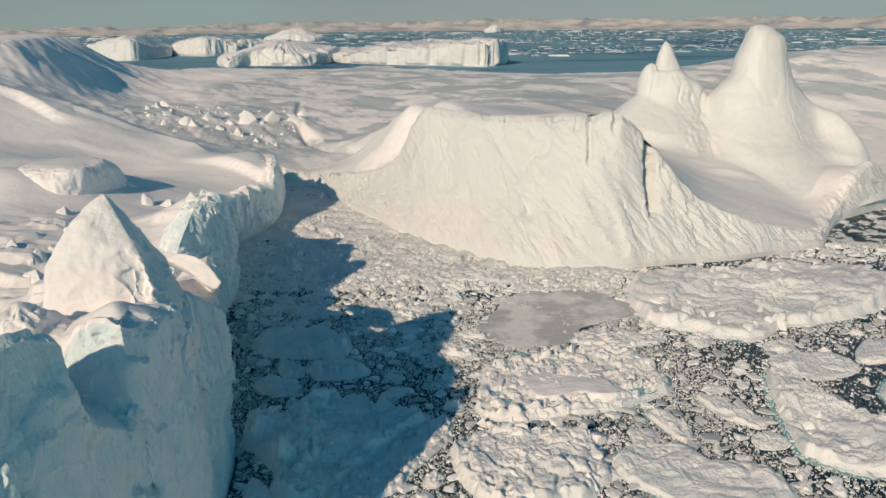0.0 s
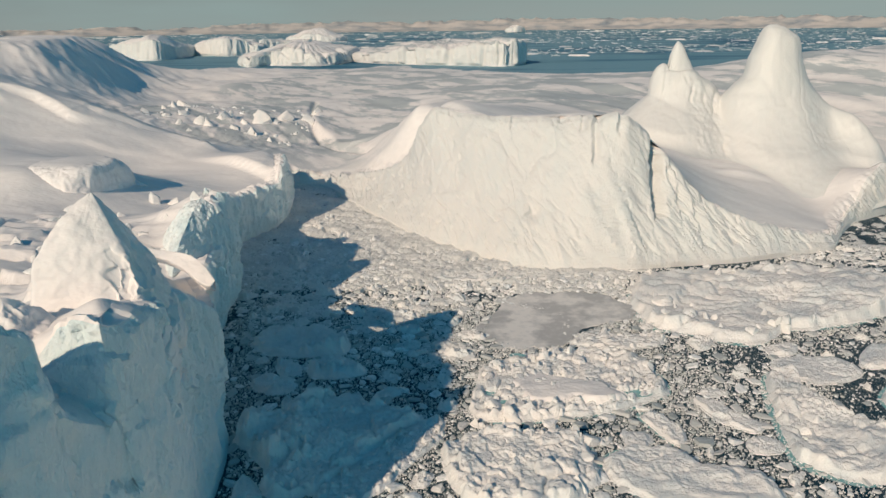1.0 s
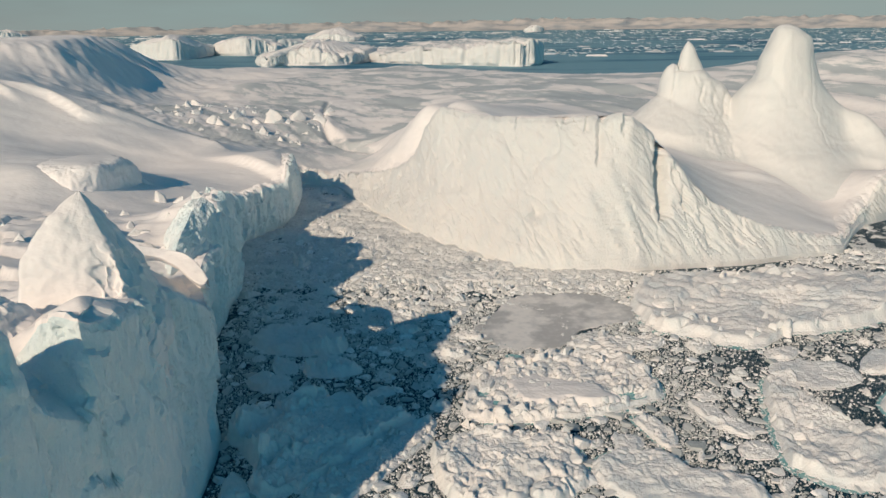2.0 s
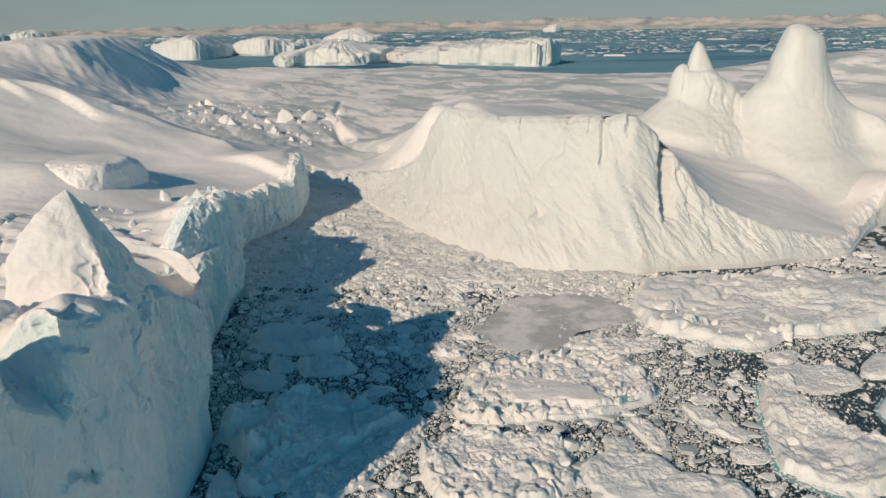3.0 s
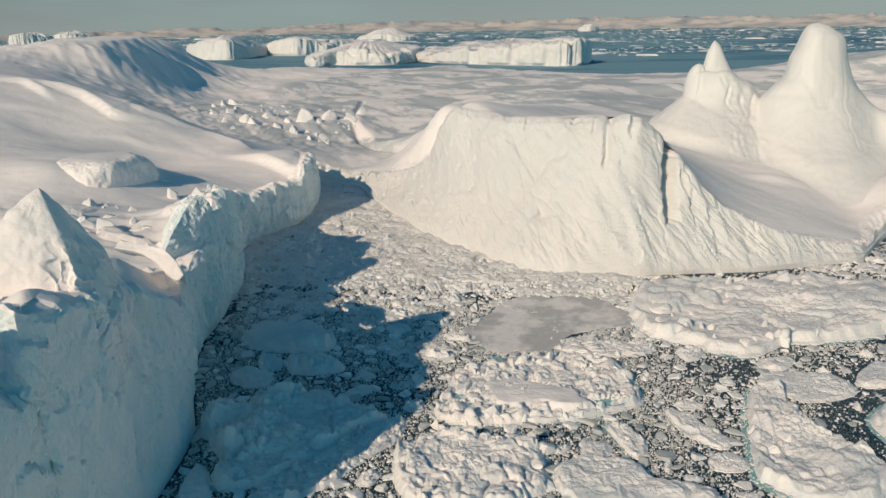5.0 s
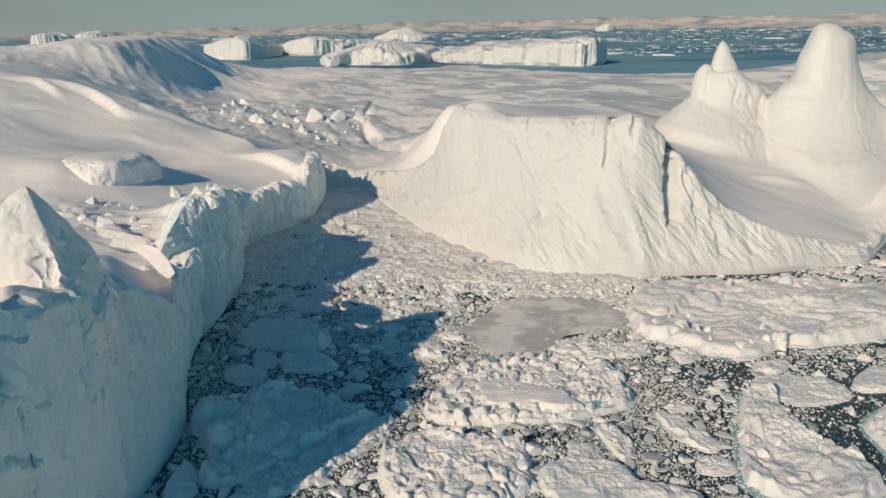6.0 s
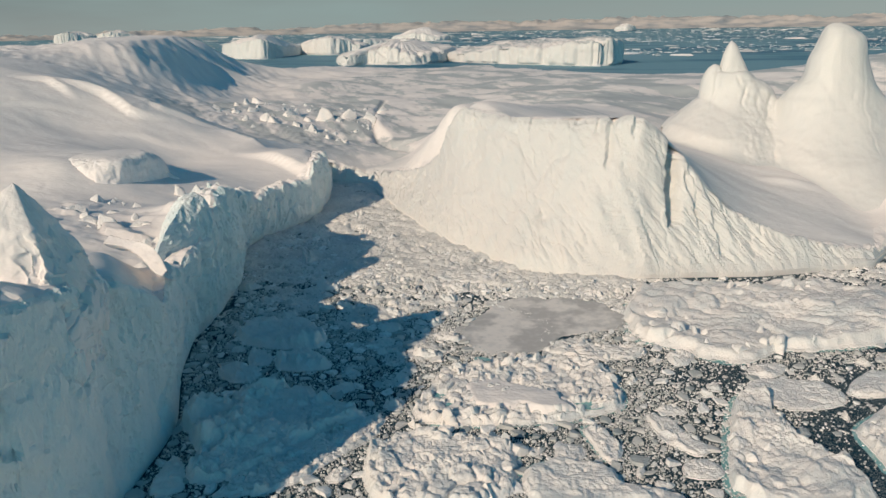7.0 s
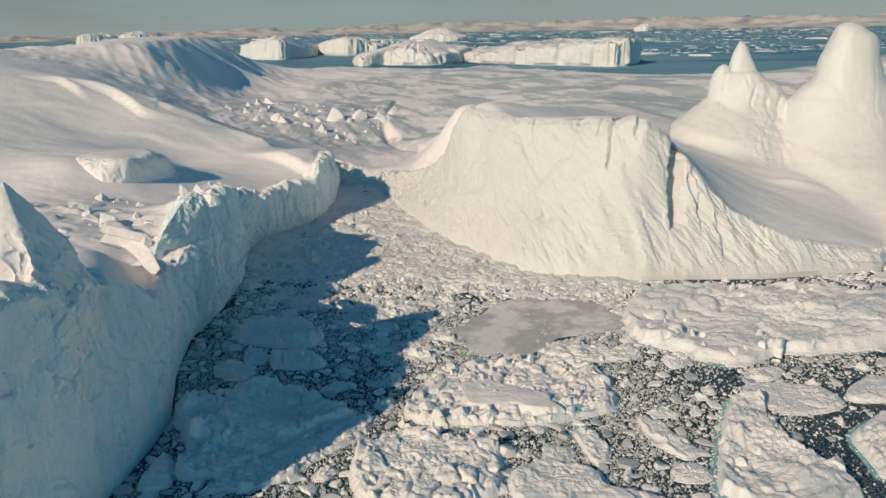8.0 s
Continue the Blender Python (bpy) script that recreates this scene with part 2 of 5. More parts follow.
def slush_build(n, l, p):
    c = mix(n, l, noise_map(n, l, 0.10, 0.44, 0.54, 7), (0.80, 0.77, 0.745), (0.48, 0.475, 0.475))
    l.new(mix(n, l, noise_map(n, l, 0.6, 0.5, 0.8, 6), c, (0.62, 0.62, 0.62)), p.inputs["Base Color"])
    p.inputs["Roughness"].default_value = 0.5
    bump(n, l, p, [(noise_map(n, l, 0.8, 0.2, 0.8, 5), 0.06, 0.4)])


def land_build(n, l, p):
    c = mix(n, l, noise_map(n, l, 0.012, 0.45, 0.66, 8, (0.5, 1, 2.2)), (0.56, 0.51, 0.49), (0.27, 0.30, 0.34))
    l.new(c, p.inputs["Base Color"])
    p.inputs["Roughness"].default_value = 0.9


SNOW = material("snow", snow_build)
CLIFF_ICE = material("cliff_ice", ice_build((0.735, 0.725, 0.71), (0.69, 0.71, 0.705), 0.22, 0.6, 0.7))
SPIRE_ICE = material("spire_ice", ice_build((0.735, 0.725, 0.71), (0.71, 0.715, 0.705), 0.3, 0.25, 0.1))
WALL_ICE = material("wall_ice", ice_build((0.83, 0.875, 0.875), (0.66, 0.80, 0.83), 0.5, 1.6, 1.0))
FLOE_ICE = material("floe_ice", ice_build((0.85, 0.825, 0.805), (0.70, 0.735, 0.745), 1.0, 0.9, 0.6))
BRASH = material("brash_ice", brash_build)
GREY_BRASH = material("loose_brash_ice", lambda n, l, p: brash_build(n, l, p, ((0.36, 0.40, 0.41), (0.88, 0.86, 0.84), (0.70, 0.69, 0.68)), (0.54, 0.58, 0.58)))
PALE_BRASH = material("packed_brash_ice", lambda n, l, p: brash_build(n, l, p, ((0.58, 0.59, 0.585), (0.87, 0.85, 0.83), (0.78, 0.765, 0.75)), (0.62, 0.65, 0.65)))
def rubble_build(n, l, p):
    v = node(n, "ShaderNodeTexVoronoi", Scale=0.95)
    l.new(scaled(n, l, (1, 1, 0.0)), v.inputs["Vector"])
    c = mix(n, l, noise_map(n, l, 0.09, 0.4, 0.68, 6), (0.84, 0.83, 0.81), (0.68, 0.68, 0.67))
    c = mix(n, l, noise_map(n, l, 1.4, 0.52, 0.75, 5), c, (0.50, 0.53, 0.54))
    l.new(c, p.inputs["Base Color"])
    p.inputs["Roughness"].default_value = 0.7
    bump(n, l, p, [(v.outputs["Distance"], 0.15, 0.6), (noise_map(n, l, 2.2, 0.2, 0.8, 5), 0.2, 0.8)])


RUBBLE = material("rubble_ice", rubble_build)
SEA = material("sea_water", sea_build)
SLUSH = material("young_grey_ice", slush_build)
LAND = material("snowy_rock", land_build)


def pool_build(n, l, p):
    l.new(mix(n, l, noise_map(n, l, 0.6, 0.35, 0.7, 4), (0.16, 0.42, 0.44), (0.42, 0.60, 0.60)), p.inputs["Base Color"])
    p.inputs["Roughness"].default_value = 0.15


POOL = material("melt_water", pool_build)

# ---- the sea and the far shore ----
ys = np.concatenate([[-900, -200, 0], np.geomspace(40, 5200, 60)])
P = np.stack(np.meshgrid(np.linspace(-1, 1, 60), ys, indexing="ij"), -1)
P = np.stack([P[..., 0] * (900 + np.abs(P[..., 1]) * 0.95), P[..., 1], np.zeros(P.shape[:2])], -1)
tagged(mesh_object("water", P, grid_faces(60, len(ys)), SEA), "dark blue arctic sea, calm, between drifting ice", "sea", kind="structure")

ang = np.linspace(-58, 58, 700)
deep = np.linspace(0, 1, 14)
D = np.stack(np.meshgrid(np.radians(ang), deep, indexing="ij"), -1)
dist = 4560 + 300 * D[..., 1]
q = np.stack([D[..., 0] * 26, D[..., 1] * 2.0, D[..., 0] * 0], -1)
height = (10 + 40 * smooth(-0.9, 0.1, D[..., 0]) + 24 * fbm(q, 6, 40) + 20 * ridges(q * 2.2, 5, 41)) * smooth(-0.05, 0.75, D[..., 1])
P = np.stack([np.sin(D[..., 0]) * dist, np.cos(D[..., 0]) * dist, np.maximum(height, -2)], -1)
tagged(mesh_object("backdrop", P, grid_faces(700, 14), LAND), "low snowy rocky hills along the far coast", "hills", kind="structure")



def haze_build(n, l, p):
    """The pale grey air low over the coast."""
    g = n.new("ShaderNodeNewGeometry")
    xyz = n.new("ShaderNodeSeparateXYZ")
    l.new(g.outputs["Position"], xyz.inputs[0])
    up = node(n, "ShaderNodeMapRange", **{"From Min": 20.0, "From Max": 260.0})
    l.new(xyz.outputs["Z"], up.inputs["Value"])
    across = node(n, "ShaderNodeMapRange", **{"From Min": -3200.0, "From Max": 2600.0})
    l.new(xyz.outputs["X"], across.inputs["Value"])
    c = mix(n, l, across.outputs["Result"], (0.19, 0.245, 0.255), (0.30, 0.38, 0.38))
    c = mix(n, l, up.outputs["Result"], mix(n, l, 0.5, c, (0.34, 0.35, 0.34)), c)
    c = mix(n, l, noise_map(n, l, 0.0012, 0.35, 0.75, 4, (0.5, 0.5, 3.0)), c, (0.265, 0.345, 0.35))
    p.inputs["Base Color"].default_value = (0, 0, 0, 1)
    p.inputs["Specular IOR Level"].default_value = 0
    l.new(c, p.inputs["Emission Color"])
    p.inputs["Emission Strength"].default_value = 1.0


a, b = np.meshgrid(np.radians(np.linspace(-75, 75, 120)), np.linspace(-20, 900, 8), indexing="ij")
P = np.stack([np.sin(a) * 4930, np.cos(a) * 4930, b], -1)
tagged(mesh_object("backdrop_sky", P, grid_faces(120, 8), material("hazy_air", haze_build)), "hazy grey arctic sky low over the coast", "sky", kind="structure")

# ---- plan of the two walls of ice ----
LEFT_BASE = [(-75, 8), (-58, 16), (-43, 18), (-37, 29.5), (-33.8, 38.5), (-32.3, 46), (-32, 50), (-31.8, 52.4), (-31.7, 53.6), (-31.6, 55), (-31.4, 57), (-31.2, 59), (-31, 60.5), (-30.8, 61.6), (-30.6, 62.4), (-30.3, 63.4), (-30, 66), (-30, 71), (-31.2, 79), (-32.5, 88), (-33.5, 95), (-35.5, 102), (-40, 110),
             (-44, 117), (-47.5, 125), (-51, 134), (-52, 143), (-53, 151), (-56, 160), (-63, 178), (-69, 192), (-70.5, 203), (-69.5, 214), (-66, 224), (-63.8, 233), (-63.4, 239), (-66, 257), (-75, 285)]
LEFT_CREST = [(-77, 11, 26), (-60, 18, 29), (-44.5, 21, 31), (-38.8, 32, 35.5), (-35.4, 41.5, 41.5), (-33.8, 48.2, 43.2), (-32.6, 51.2, 43), (-32, 53.2, 41.4), (-33.2, 54.4, 38.2), (-37.2, 55.6, 35), (-38.8, 58.0, 33.6), (-39, 61.5, 33.2), (-38.4, 63.2, 34.2), (-36.8, 63.9, 36.6), (-34.4, 63.9, 38), (-30.9, 62.4, 38.4), (-30.2, 66, 37), (-30.6, 71, 36), (-33.8, 80, 34),
              (-35.4, 88, 31.5), (-35.4, 93, 29.5), (-34.2, 102, 23), (-38, 109, 23.5), (-42.5, 116, 24), (-46.5, 126, 20), (-49, 136, 20.5), (-50.4, 144, 22), (-53.2, 151, 22), (-56, 158.5, 28.5),
              (-58.5, 178, 22.5), (-65, 192, 16.4), (-68.4, 203, 14.6), (-68.3, 214, 15.4), (-65, 224, 15.4), (-62.6, 233.5, 14.6), (-62.8, 239.5, 19.6), (-68, 258, 19.4), (-80, 290, 12)]
MAIN_BASE = [(-90, 294), (-72, 296), (-58, 289), (-46, 267.5), (-32.4, 246.5), (-20.6, 228.4), (-15, 221), (-10.5, 215.6), (-6, 211), (-1.4, 208), (7, 199.8), (14.9, 192.6), (22.6, 189.8), (30.3, 188.8), (46.6, 190.3),
             (52, 192), (57, 193), (63, 194.5), (71, 196), (80, 198), (90, 202), (100, 206), (111, 211), (121, 228), (131.4, 242), (137, 246), (147, 253.4), (158, 261), (185, 285)]
MAIN_CREST = [(-92, 303, 9), (-74, 303, 5), (-61.8, 298, 3.5), (-48.7, 285, 7.4), (-35, 270, 11.6), (-25, 258, 17.1), (-20.5, 255, 21.7), (-18, 252, 28.2), (-14.7, 248, 34.6), (-11.2, 245.6, 38.4), (-1.8, 237, 37.8), (7.3, 228, 37.6),
              (23.9, 217, 38.8), (39.2, 208, 40.3), (45.1, 205.8, 41), (48.5, 206.5, 38.8), (54, 208, 33.8), (57.3, 207, 29.8), (62.3, 206, 25.1), (69.4, 206, 17.6), (78.1, 206, 11.9), (86.7, 206, 8.5),
              (111.5, 215, 3.2), (122, 232, 3), (132.5, 245, 7), (138.5, 250, 14), (145, 255, 17), (156, 263, 14), (184, 290, 14)]

# swells of the snow: over the near-shore ice, over the cut-off berg and its bowl, and on the far plateau
NEAR_SWELLS = [(-65, 28, 31), (-50, 40, 36), (-42, 50, 42), (-46, 60, 35), (-52, 70, 33), (-48, 82, 31), (-45, 97, 30), (-41, 96, 30), (-48, 106, 29.5), (-66, 98, 25), (-79, 126, 23.5), (-53, 118, 22), (-57, 130, 18.5), (-62, 140, 20), (-62, 152, 23), (-93, 150, 24),
               (-75, 170, 21.5), (-150, 184, 29.5), (-134, 187, 29.6), (-128, 204, 29), (-112, 208, 27.5), (-125, 179, 29.4), (-113, 178, 28.6), (-118, 170, 26.4), (-104, 172, 23.6), (-140, 176, 28), (-120, 162, 24.2), (-64, 180, 21), (-72, 200, 18), (-70, 225, 15), (-72, 262, 18), (-98, 253, 19), (-100, 200, 23), (-115, 236, 18), (-156, 240, 31), (-134, 234, 25), (-163, 268.5, 40), (-142, 263, 33), (-140, 270, 34), (-118, 279, 24.5), (-99, 273, 20), (-185, 270, 45.5), (-205, 235, 46), (-228, 295, 50), (-165, 330, 22)]
MIDDLE_SWELLS = [(-130, 330, 13), (-103, 330, 11), (-87, 323, 9.5), (-78, 310, 6), (-62, 347, 7.5), (-50, 326, 8.8), (-75, 375, 6.3), (-95, 380, 9), (-54, 332, 9), (-52, 297, 7.5), (-30, 280, 22.5), (-19.5, 270, 34.6), (-26, 300, 29), (-37, 298, 17), (-42, 330, 15.5), (-33, 332, 20.5), (-20, 345, 23), (-8, 272, 35.4), (-8, 318, 31), (-8, 255, 37.5), (10, 240, 36.5), (42, 225, 37),
                 (37, 330, 27.6), (0, 300, 34), (56, 222, 31), (74, 240, 19), (88, 255, 14.5), (105, 274, 15.5), (106, 250, 10), (94, 222, 8.5), (112, 225, 4), (121, 250, 6), (100, 305, 20), (140, 285, 14), (152, 275, 8), (62, 300, 22), (188, 330, 22)]
FAR_SWELLS = [(-114, 381, 14), (-94, 412, 13), (-163, 405, 21), (-194, 374, 26), (-206, 398, 26), (-230, 453, 23.5), (-250, 508, 22.5), (-269, 562, 22), (-300, 645, 20.5), (-334, 738, 19), (-252, 446, 38), (-276, 438, 53), (-297, 491, 58.5), (-316, 545, 59), (-347, 628, 58), (-381, 721, 51.5), (-400, 800, 30), (-330, 450, 52), (-350, 540, 54), (-292, 385, 50), (-280, 350, 52), (-232, 352, 43.3), (-345, 350, 61), (-272, 420, 46), (-420, 660, 50), (-520, 640, 48), (-450, 450, 52), (-450, 300, 62), (-255, 640, 17), (-250, 900, 11), (-150, 900, 11), (-290, 800, 13), (-200, 560, 19), (-13, 497, 25), (-6, 420, 23.5),
              (100, 560, 25), (37, 610, 25), (200, 612, 25), (202, 430, 46.5), (240, 430, 46), (168, 415, 38), (150, 390, 30), (262, 500, 40), (-130, 560, 17), (-160, 700, 18), (300, 420, 42), (430, 840, 30), (480, 600, 26), (-100, 740, 22), (200, 800, 12)]


def inland(line, d):
    """A row of points moved off a crest to its land side."""
    p = np.asarray(line, float)
    t = np.gradient(p[:, :2], axis=0)
    t /= np.linalg.norm(t, axis=1, keepdims=True)
    q = p.copy()
    q[:, 0] -= t[:, 1] * d
    q[:, 1] += t[:, 0] * d
    return q


CREST_SWELLS = [tuple(p) for p in np.concatenate([inland(LEFT_CREST, 3.2)[::2], inland(MAIN_CREST, 3.2)[3::2]])]
height_at = Relief(CREST_SWELLS + NEAR_SWELLS + MIDDLE_SWELLS + FAR_SWELLS)

SCARPS = (
    ([(-186, 266), (-172, 267), (-163, 266), (-147, 259), (-141, 261), (-133, 267)], [0, 2.6, 3.4, 3.2, 2.2, 0], 13),
    ([(-203, 262), (-187, 264), (-176, 261), (-167, 256)], [0, 2.4, 2.2, 0], 10),
    ([(-162, 273), (-140, 269.5), (-128, 274), (-117, 279)], [0, 1.5, 1.5, 0], 8),
    ([(-192, 225), (-179, 241), (-171, 246), (-158, 250)], [0, 0.9, 0.9, 0], 12),
    ([(-150, 240), (-135, 247), (-122, 250), (-112, 256)], [0, 0.8, 0.8, 0], 10),
    ([(-94, 269), (-99, 271.5), (-110, 275), (-118, 278.5), (-124, 281)], [0, 3.2, 3.0, 1.5, 0], 8),
    ([(-95, 425), (-93, 408), (-82, 385), (-75, 375), (-66, 352), (-58, 345), (-44, 342)], [0, 2.4, 2.8, 2.6, 2.6, 2.4, 0], 14),
    ([(-101, 254), (-90, 249.5), (-81, 245.5), (-72, 241), (-66, 238.5), (-60, 235)], [0.3, 1.6, 3.0, 3.6, 3.0, 1.0], 26))
CREVASSE = [(-105, 469), (-98, 432), (-93, 408), (-80, 371), (-67, 350), (-49, 327), (-44, 317)]
CREST_LINE = np.concatenate([spline(LEFT_CREST, np.linspace(0, len(LEFT_CREST) - 1, 420)), spline(MAIN_CREST[2:], np.linspace(0, len(MAIN_CREST) - 3, 520))])


def scarp(X, Y, wobble, line, highs, decay):
    """A broken step in the snow along a line, higher on its left hand, dying out behind."""
    out, best = np.zeros_like(X), np.full(X.shape, 1e9)
    for i, ((x0, y0), (x1, y1)) in enumerate(zip(line[:-1], line[1:])):
        ex, ey = x1 - x0, y1 - y0
        m = math.hypot(ex, ey)
        t = np.clip(((X - x0) * ex + (Y - y0) * ey) / m ** 2, 0, 1)
        d = np.hypot(X - x0 - t * ex, Y - y0 - t * ey)
        side = np.where(ex * (Y - y0) - ey * (X - x0) > 0, d, -d) + wobble
        h = highs[i] + (highs[i + 1] - highs[i]) * t
        step = h * smooth(-1.1, 1.1, side) * np.exp(-np.maximum(side, 0) / decay) * smooth(5 * decay, 0, d)
        out, best = np.where(d < best, step, out), np.minimum(d, best)
    return out


def ground_at(X, Y):
    """The height of the snow, with its steps and drifts, brought to the crests of the ice walls at its edge."""
    X, Y = np.atleast_1d(np.asarray(X, float)).ravel(), np.atleast_1d(np.asarray(Y, float)).ravel()
    Z = height_at(X, Y)
    q = np.stack([X, Y, X * 0], -1)
    Z = Z + smooth(280, 420, Y) * (1.8 * fbm(q * [0.012, 0.03, 1], 4, 5) + 0.8 * ridges(q * [0.014, 0.035, 1], 3, 45) - 0.4) + 0.5 * fbm(q * [0.05, 0.11, 1], 4, 6)
    along, across = 0.64 * X - 0.77 * Y, 0.77 * X + 0.64 * Y
    Z = Z + smooth(270, 380, Y) * (1.1 * ridges(np.stack([along * 0.013, across * 0.045, X * 0], -1), 4, 46) + 0.7 * fbm(np.stack([along * 0.03, across * 0.09, X * 0], -1), 4, 47))
    streak = smooth(-205, -235, X) * smooth(400, 440, Y)
    Z = Z + streak * (1.4 * ridges(np.stack([(X - 0.9 * Y) * 0.006, (Y + 0.9 * X) * 0.035, X * 0], -1), 4, 48) + 0.6 * ridges(np.stack([(X - 0.9 * Y) * 0.012, (Y + 0.9 * X) * 0.11, X * 0], -1), 3, 49))
    cap = smooth(385, 430, Y)
    Z = Z * (1 - cap) + cap * np.where(Z > 57, 57 + 0.25 * (Z - 57), Z)
    wobble = 1.6 * fbm(q * 0.08, 3, 7)
    for line, highs, decay in SCARPS:
        Z = Z + scarp(X, Y, wobble, line, highs, decay)
    gap = np.full(X.shape, 99.0)
    for (x0, y0), (x1, y1) in zip(CREVASSE[:-1], CREVASSE[1:]):
        ex, ey = x1 - x0, y1 - y0
        t = np.clip(((X - x0) * ex + (Y - y0) * ey) / (ex ** 2 + ey ** 2), 0, 1)
        gap = np.minimum(gap, np.hypot(X - x0 - t * ex + wobble, Y - y0 - t * ey))
    Z = Z - 2.2 * np.exp(-(gap / 1.4) ** 2)
    broken = smooth(300, 350, Y) * smooth(470, 400, Y) * smooth(-60, -100, X) * smooth(-220, -180, X)
    Z = Z + broken * (1.3 * ridges(q * 0.09, 4, 8) + 0.5 * fbm(q * 0.3, 3, 9))
    hummock = smooth(-52, -66, X) * smooth(175, 140, Y) * smooth(60, 80, Y)
    c1, c2, block = cells(q * [0.10, 0.17, 1] + 0.3 * fbm(q * 0.15, 3, 95)[..., None], 96)
    Z = Z + hummock * (1.1 * ridges(q * [0.08, 0.16, 1], 3, 10) + 2.6 * np.maximum(block - 0.35, 0) * smooth(0.02, 0.16, c2 - c1))
    d, weight, level = np.full(X.shape, 99.0), X * 0 + 1e-9, X * 0
    band = np.flatnonzero(Y < 320)
    for c in CREST_LINE[::3]:
        near = band[(np.abs(X[band] - c[0]) < 10) & (np.abs(Y[band] - c[1]) < 10)]
        e = np.hypot(X[near] - c[0], Y[near] - c[1])
        w = np.exp(-(e / 3.0) ** 2)
        d[near] = np.minimum(d[near], e)
        weight[near] += w
        level[near] += w * c[2]
    level = np.where(d < 9, level / weight, Z)
    Z = level + (Z - level) * smooth(0.8, 5.5, d)
    Z = Z - 7.0 * np.exp(-((X + 38.6) / 2.4) ** 2 - ((Y - 103.4) / 3.0) ** 2)
    Z = Z + 1.7 * np.exp(-((X - 97) / 7.0) ** 2 - ((Y - 258 - 0.15 * (X - 97)) / 2.2) ** 2)
    return np.maximum(Z, 1.0)


LAND_EDGE = ([tuple(p[:2]) for p in inland(LEFT_CREST[:-1], 2.6)] + [(-84, 296), (-76, 306)] + [tuple(p[:2]) for p in inland(MAIN_CREST[2:], 1.4)]
             + [(330, 320), (560, 520), (600, 800), (470, 930), (400, 850), (330, 640), (180, 612), (40, 612), (-60, 690), (-100, 820), (-180, 925), (-290, 900), (-340, 800), (-380, 795), (-430, 800), (-560, 760), (-520, 20)])

# ---- snowfield ----
NX, NY = 700, 640
a, b = np.meshgrid(np.linspace(-1, 1, NX), np.linspace(0, 1, NY), indexing="ij")
Y = 30 * (950 / 30) ** b
X = -20 + a * (90 + 0.68 * Y)
P = np.stack([X, Y, ground_at(X, Y).reshape(X.shape)], -1)
faces = grid_faces(NX, NY)
mid = P.reshape(-1, 3)[faces].mean(1)
keep = inside(mid[:, 0], mid[:, 1], LAND_EDGE)
west = (mid[:, 0] < -62 - 0.30 * (mid[:, 1] - 290)) & (mid[:, 1] < 345)
east = (mid[:, 0] > -62) & (mid[:, 1] < 345) & ~west


def snow_part(name, which, parent, label):
    f = faces[keep & which]
    used, back = np.unique(f, return_inverse=True)
    return mesh_object(name, P.reshape(-1, 3)[used], back.reshape(-1, 4), SNOW, parent, label)


# ---- the near berg with its shaded wall ----
near_berg = thing("iceberg", (-60, 130, 0), "huge snow-covered iceberg with a sheer shaded blue-white wall", "iceberg")
snow_part("snow_cover", west, near_berg, "smooth wind-packed snow cover")
base = [(x, y, -1.5) for x, y in LEFT_BASE]
foot = [(x * 0.97 + c[0] * 0.03 + 0.3, y, 2.0) for (x, y), c in zip(LEFT_BASE, LEFT_CREST)]
belly = [(x * 0.5 + c[0] * 0.5 + 0.4, y * 0.5 + c[1] * 0.5, c[2] * 0.55) for (x, y), c in zip(LEFT_BASE, LEFT_CREST)]
for k, high in zip(range(8, 15), (32.5, 31.5, 30, 28.6, 27.4, 28, 29.5)):     # the sill of the gully stays in the face of the wall
    belly[k] = (LEFT_BASE[k][0] - 0.3, LEFT_BASE[k][1], high)
brow = [(c[0] - 0.1, c[1], c[2] - 1.0) for c in LEFT_CREST]
lip = inland(LEFT_CREST, 0.8)
shelf = [(x, y, float(ground_at(x, y)[0]) + 0.1) for x, y, z in inland(LEFT_CREST, 3)]
back = [(x, y, float(ground_at(x, y)[0]) - 0.3) for x, y, z in inland(LEFT_CREST, 6)]
W = loft([base, foot, belly, brow, lip, shelf, back], [4, 44, 44, 4, 6, 6], 820, 0.7)
n = normals(W)
face_w = np.clip(smooth(-1, 5, W[..., 2]), 0, 1) * np.concatenate([np.ones(93), np.linspace(1, 0.1, W.shape[1] - 93)])[None, :]
along = np.concatenate([[0], np.cumsum(np.linalg.norm(np.diff(W[:, 40, :2], axis=0), axis=1))])[:, None] + 0 * W[..., 2]
pl = np.stack([along / 9 + 0.25 * fbm(W * 0.2, 2, 15), W[..., 2] / 17 + 0.2 * fbm(W * 0.2, 2, 16), along * 0], -1)
d1, d2, facet = cells(pl, 17)
pl2 = np.stack([along / 3.2 + 0.3 * fbm(W * 0.5, 2, 18), W[..., 2] / 5 + 0.3 * fbm(W * 0.5, 2, 19), along * 0], -1)
f1, f2, chip = cells(pl2, 20)
far = smooth(110, 150, W[..., 1])
near_face = 1 - far
tilt = (facet - 0.5) * (W[..., 2] / 17 - np.floor(W[..., 2] / 17)) * 1.2
pl3 = np.stack([(along + 0.35 * W[..., 2]) / 1.5 + 0.4 * fbm(W * 0.8, 2, 58), W[..., 2] / 2.4 + 0.4 * fbm(W * 0.8, 2, 59), along * 0], -1)
g1, g2, flake = cells(pl3, 60)
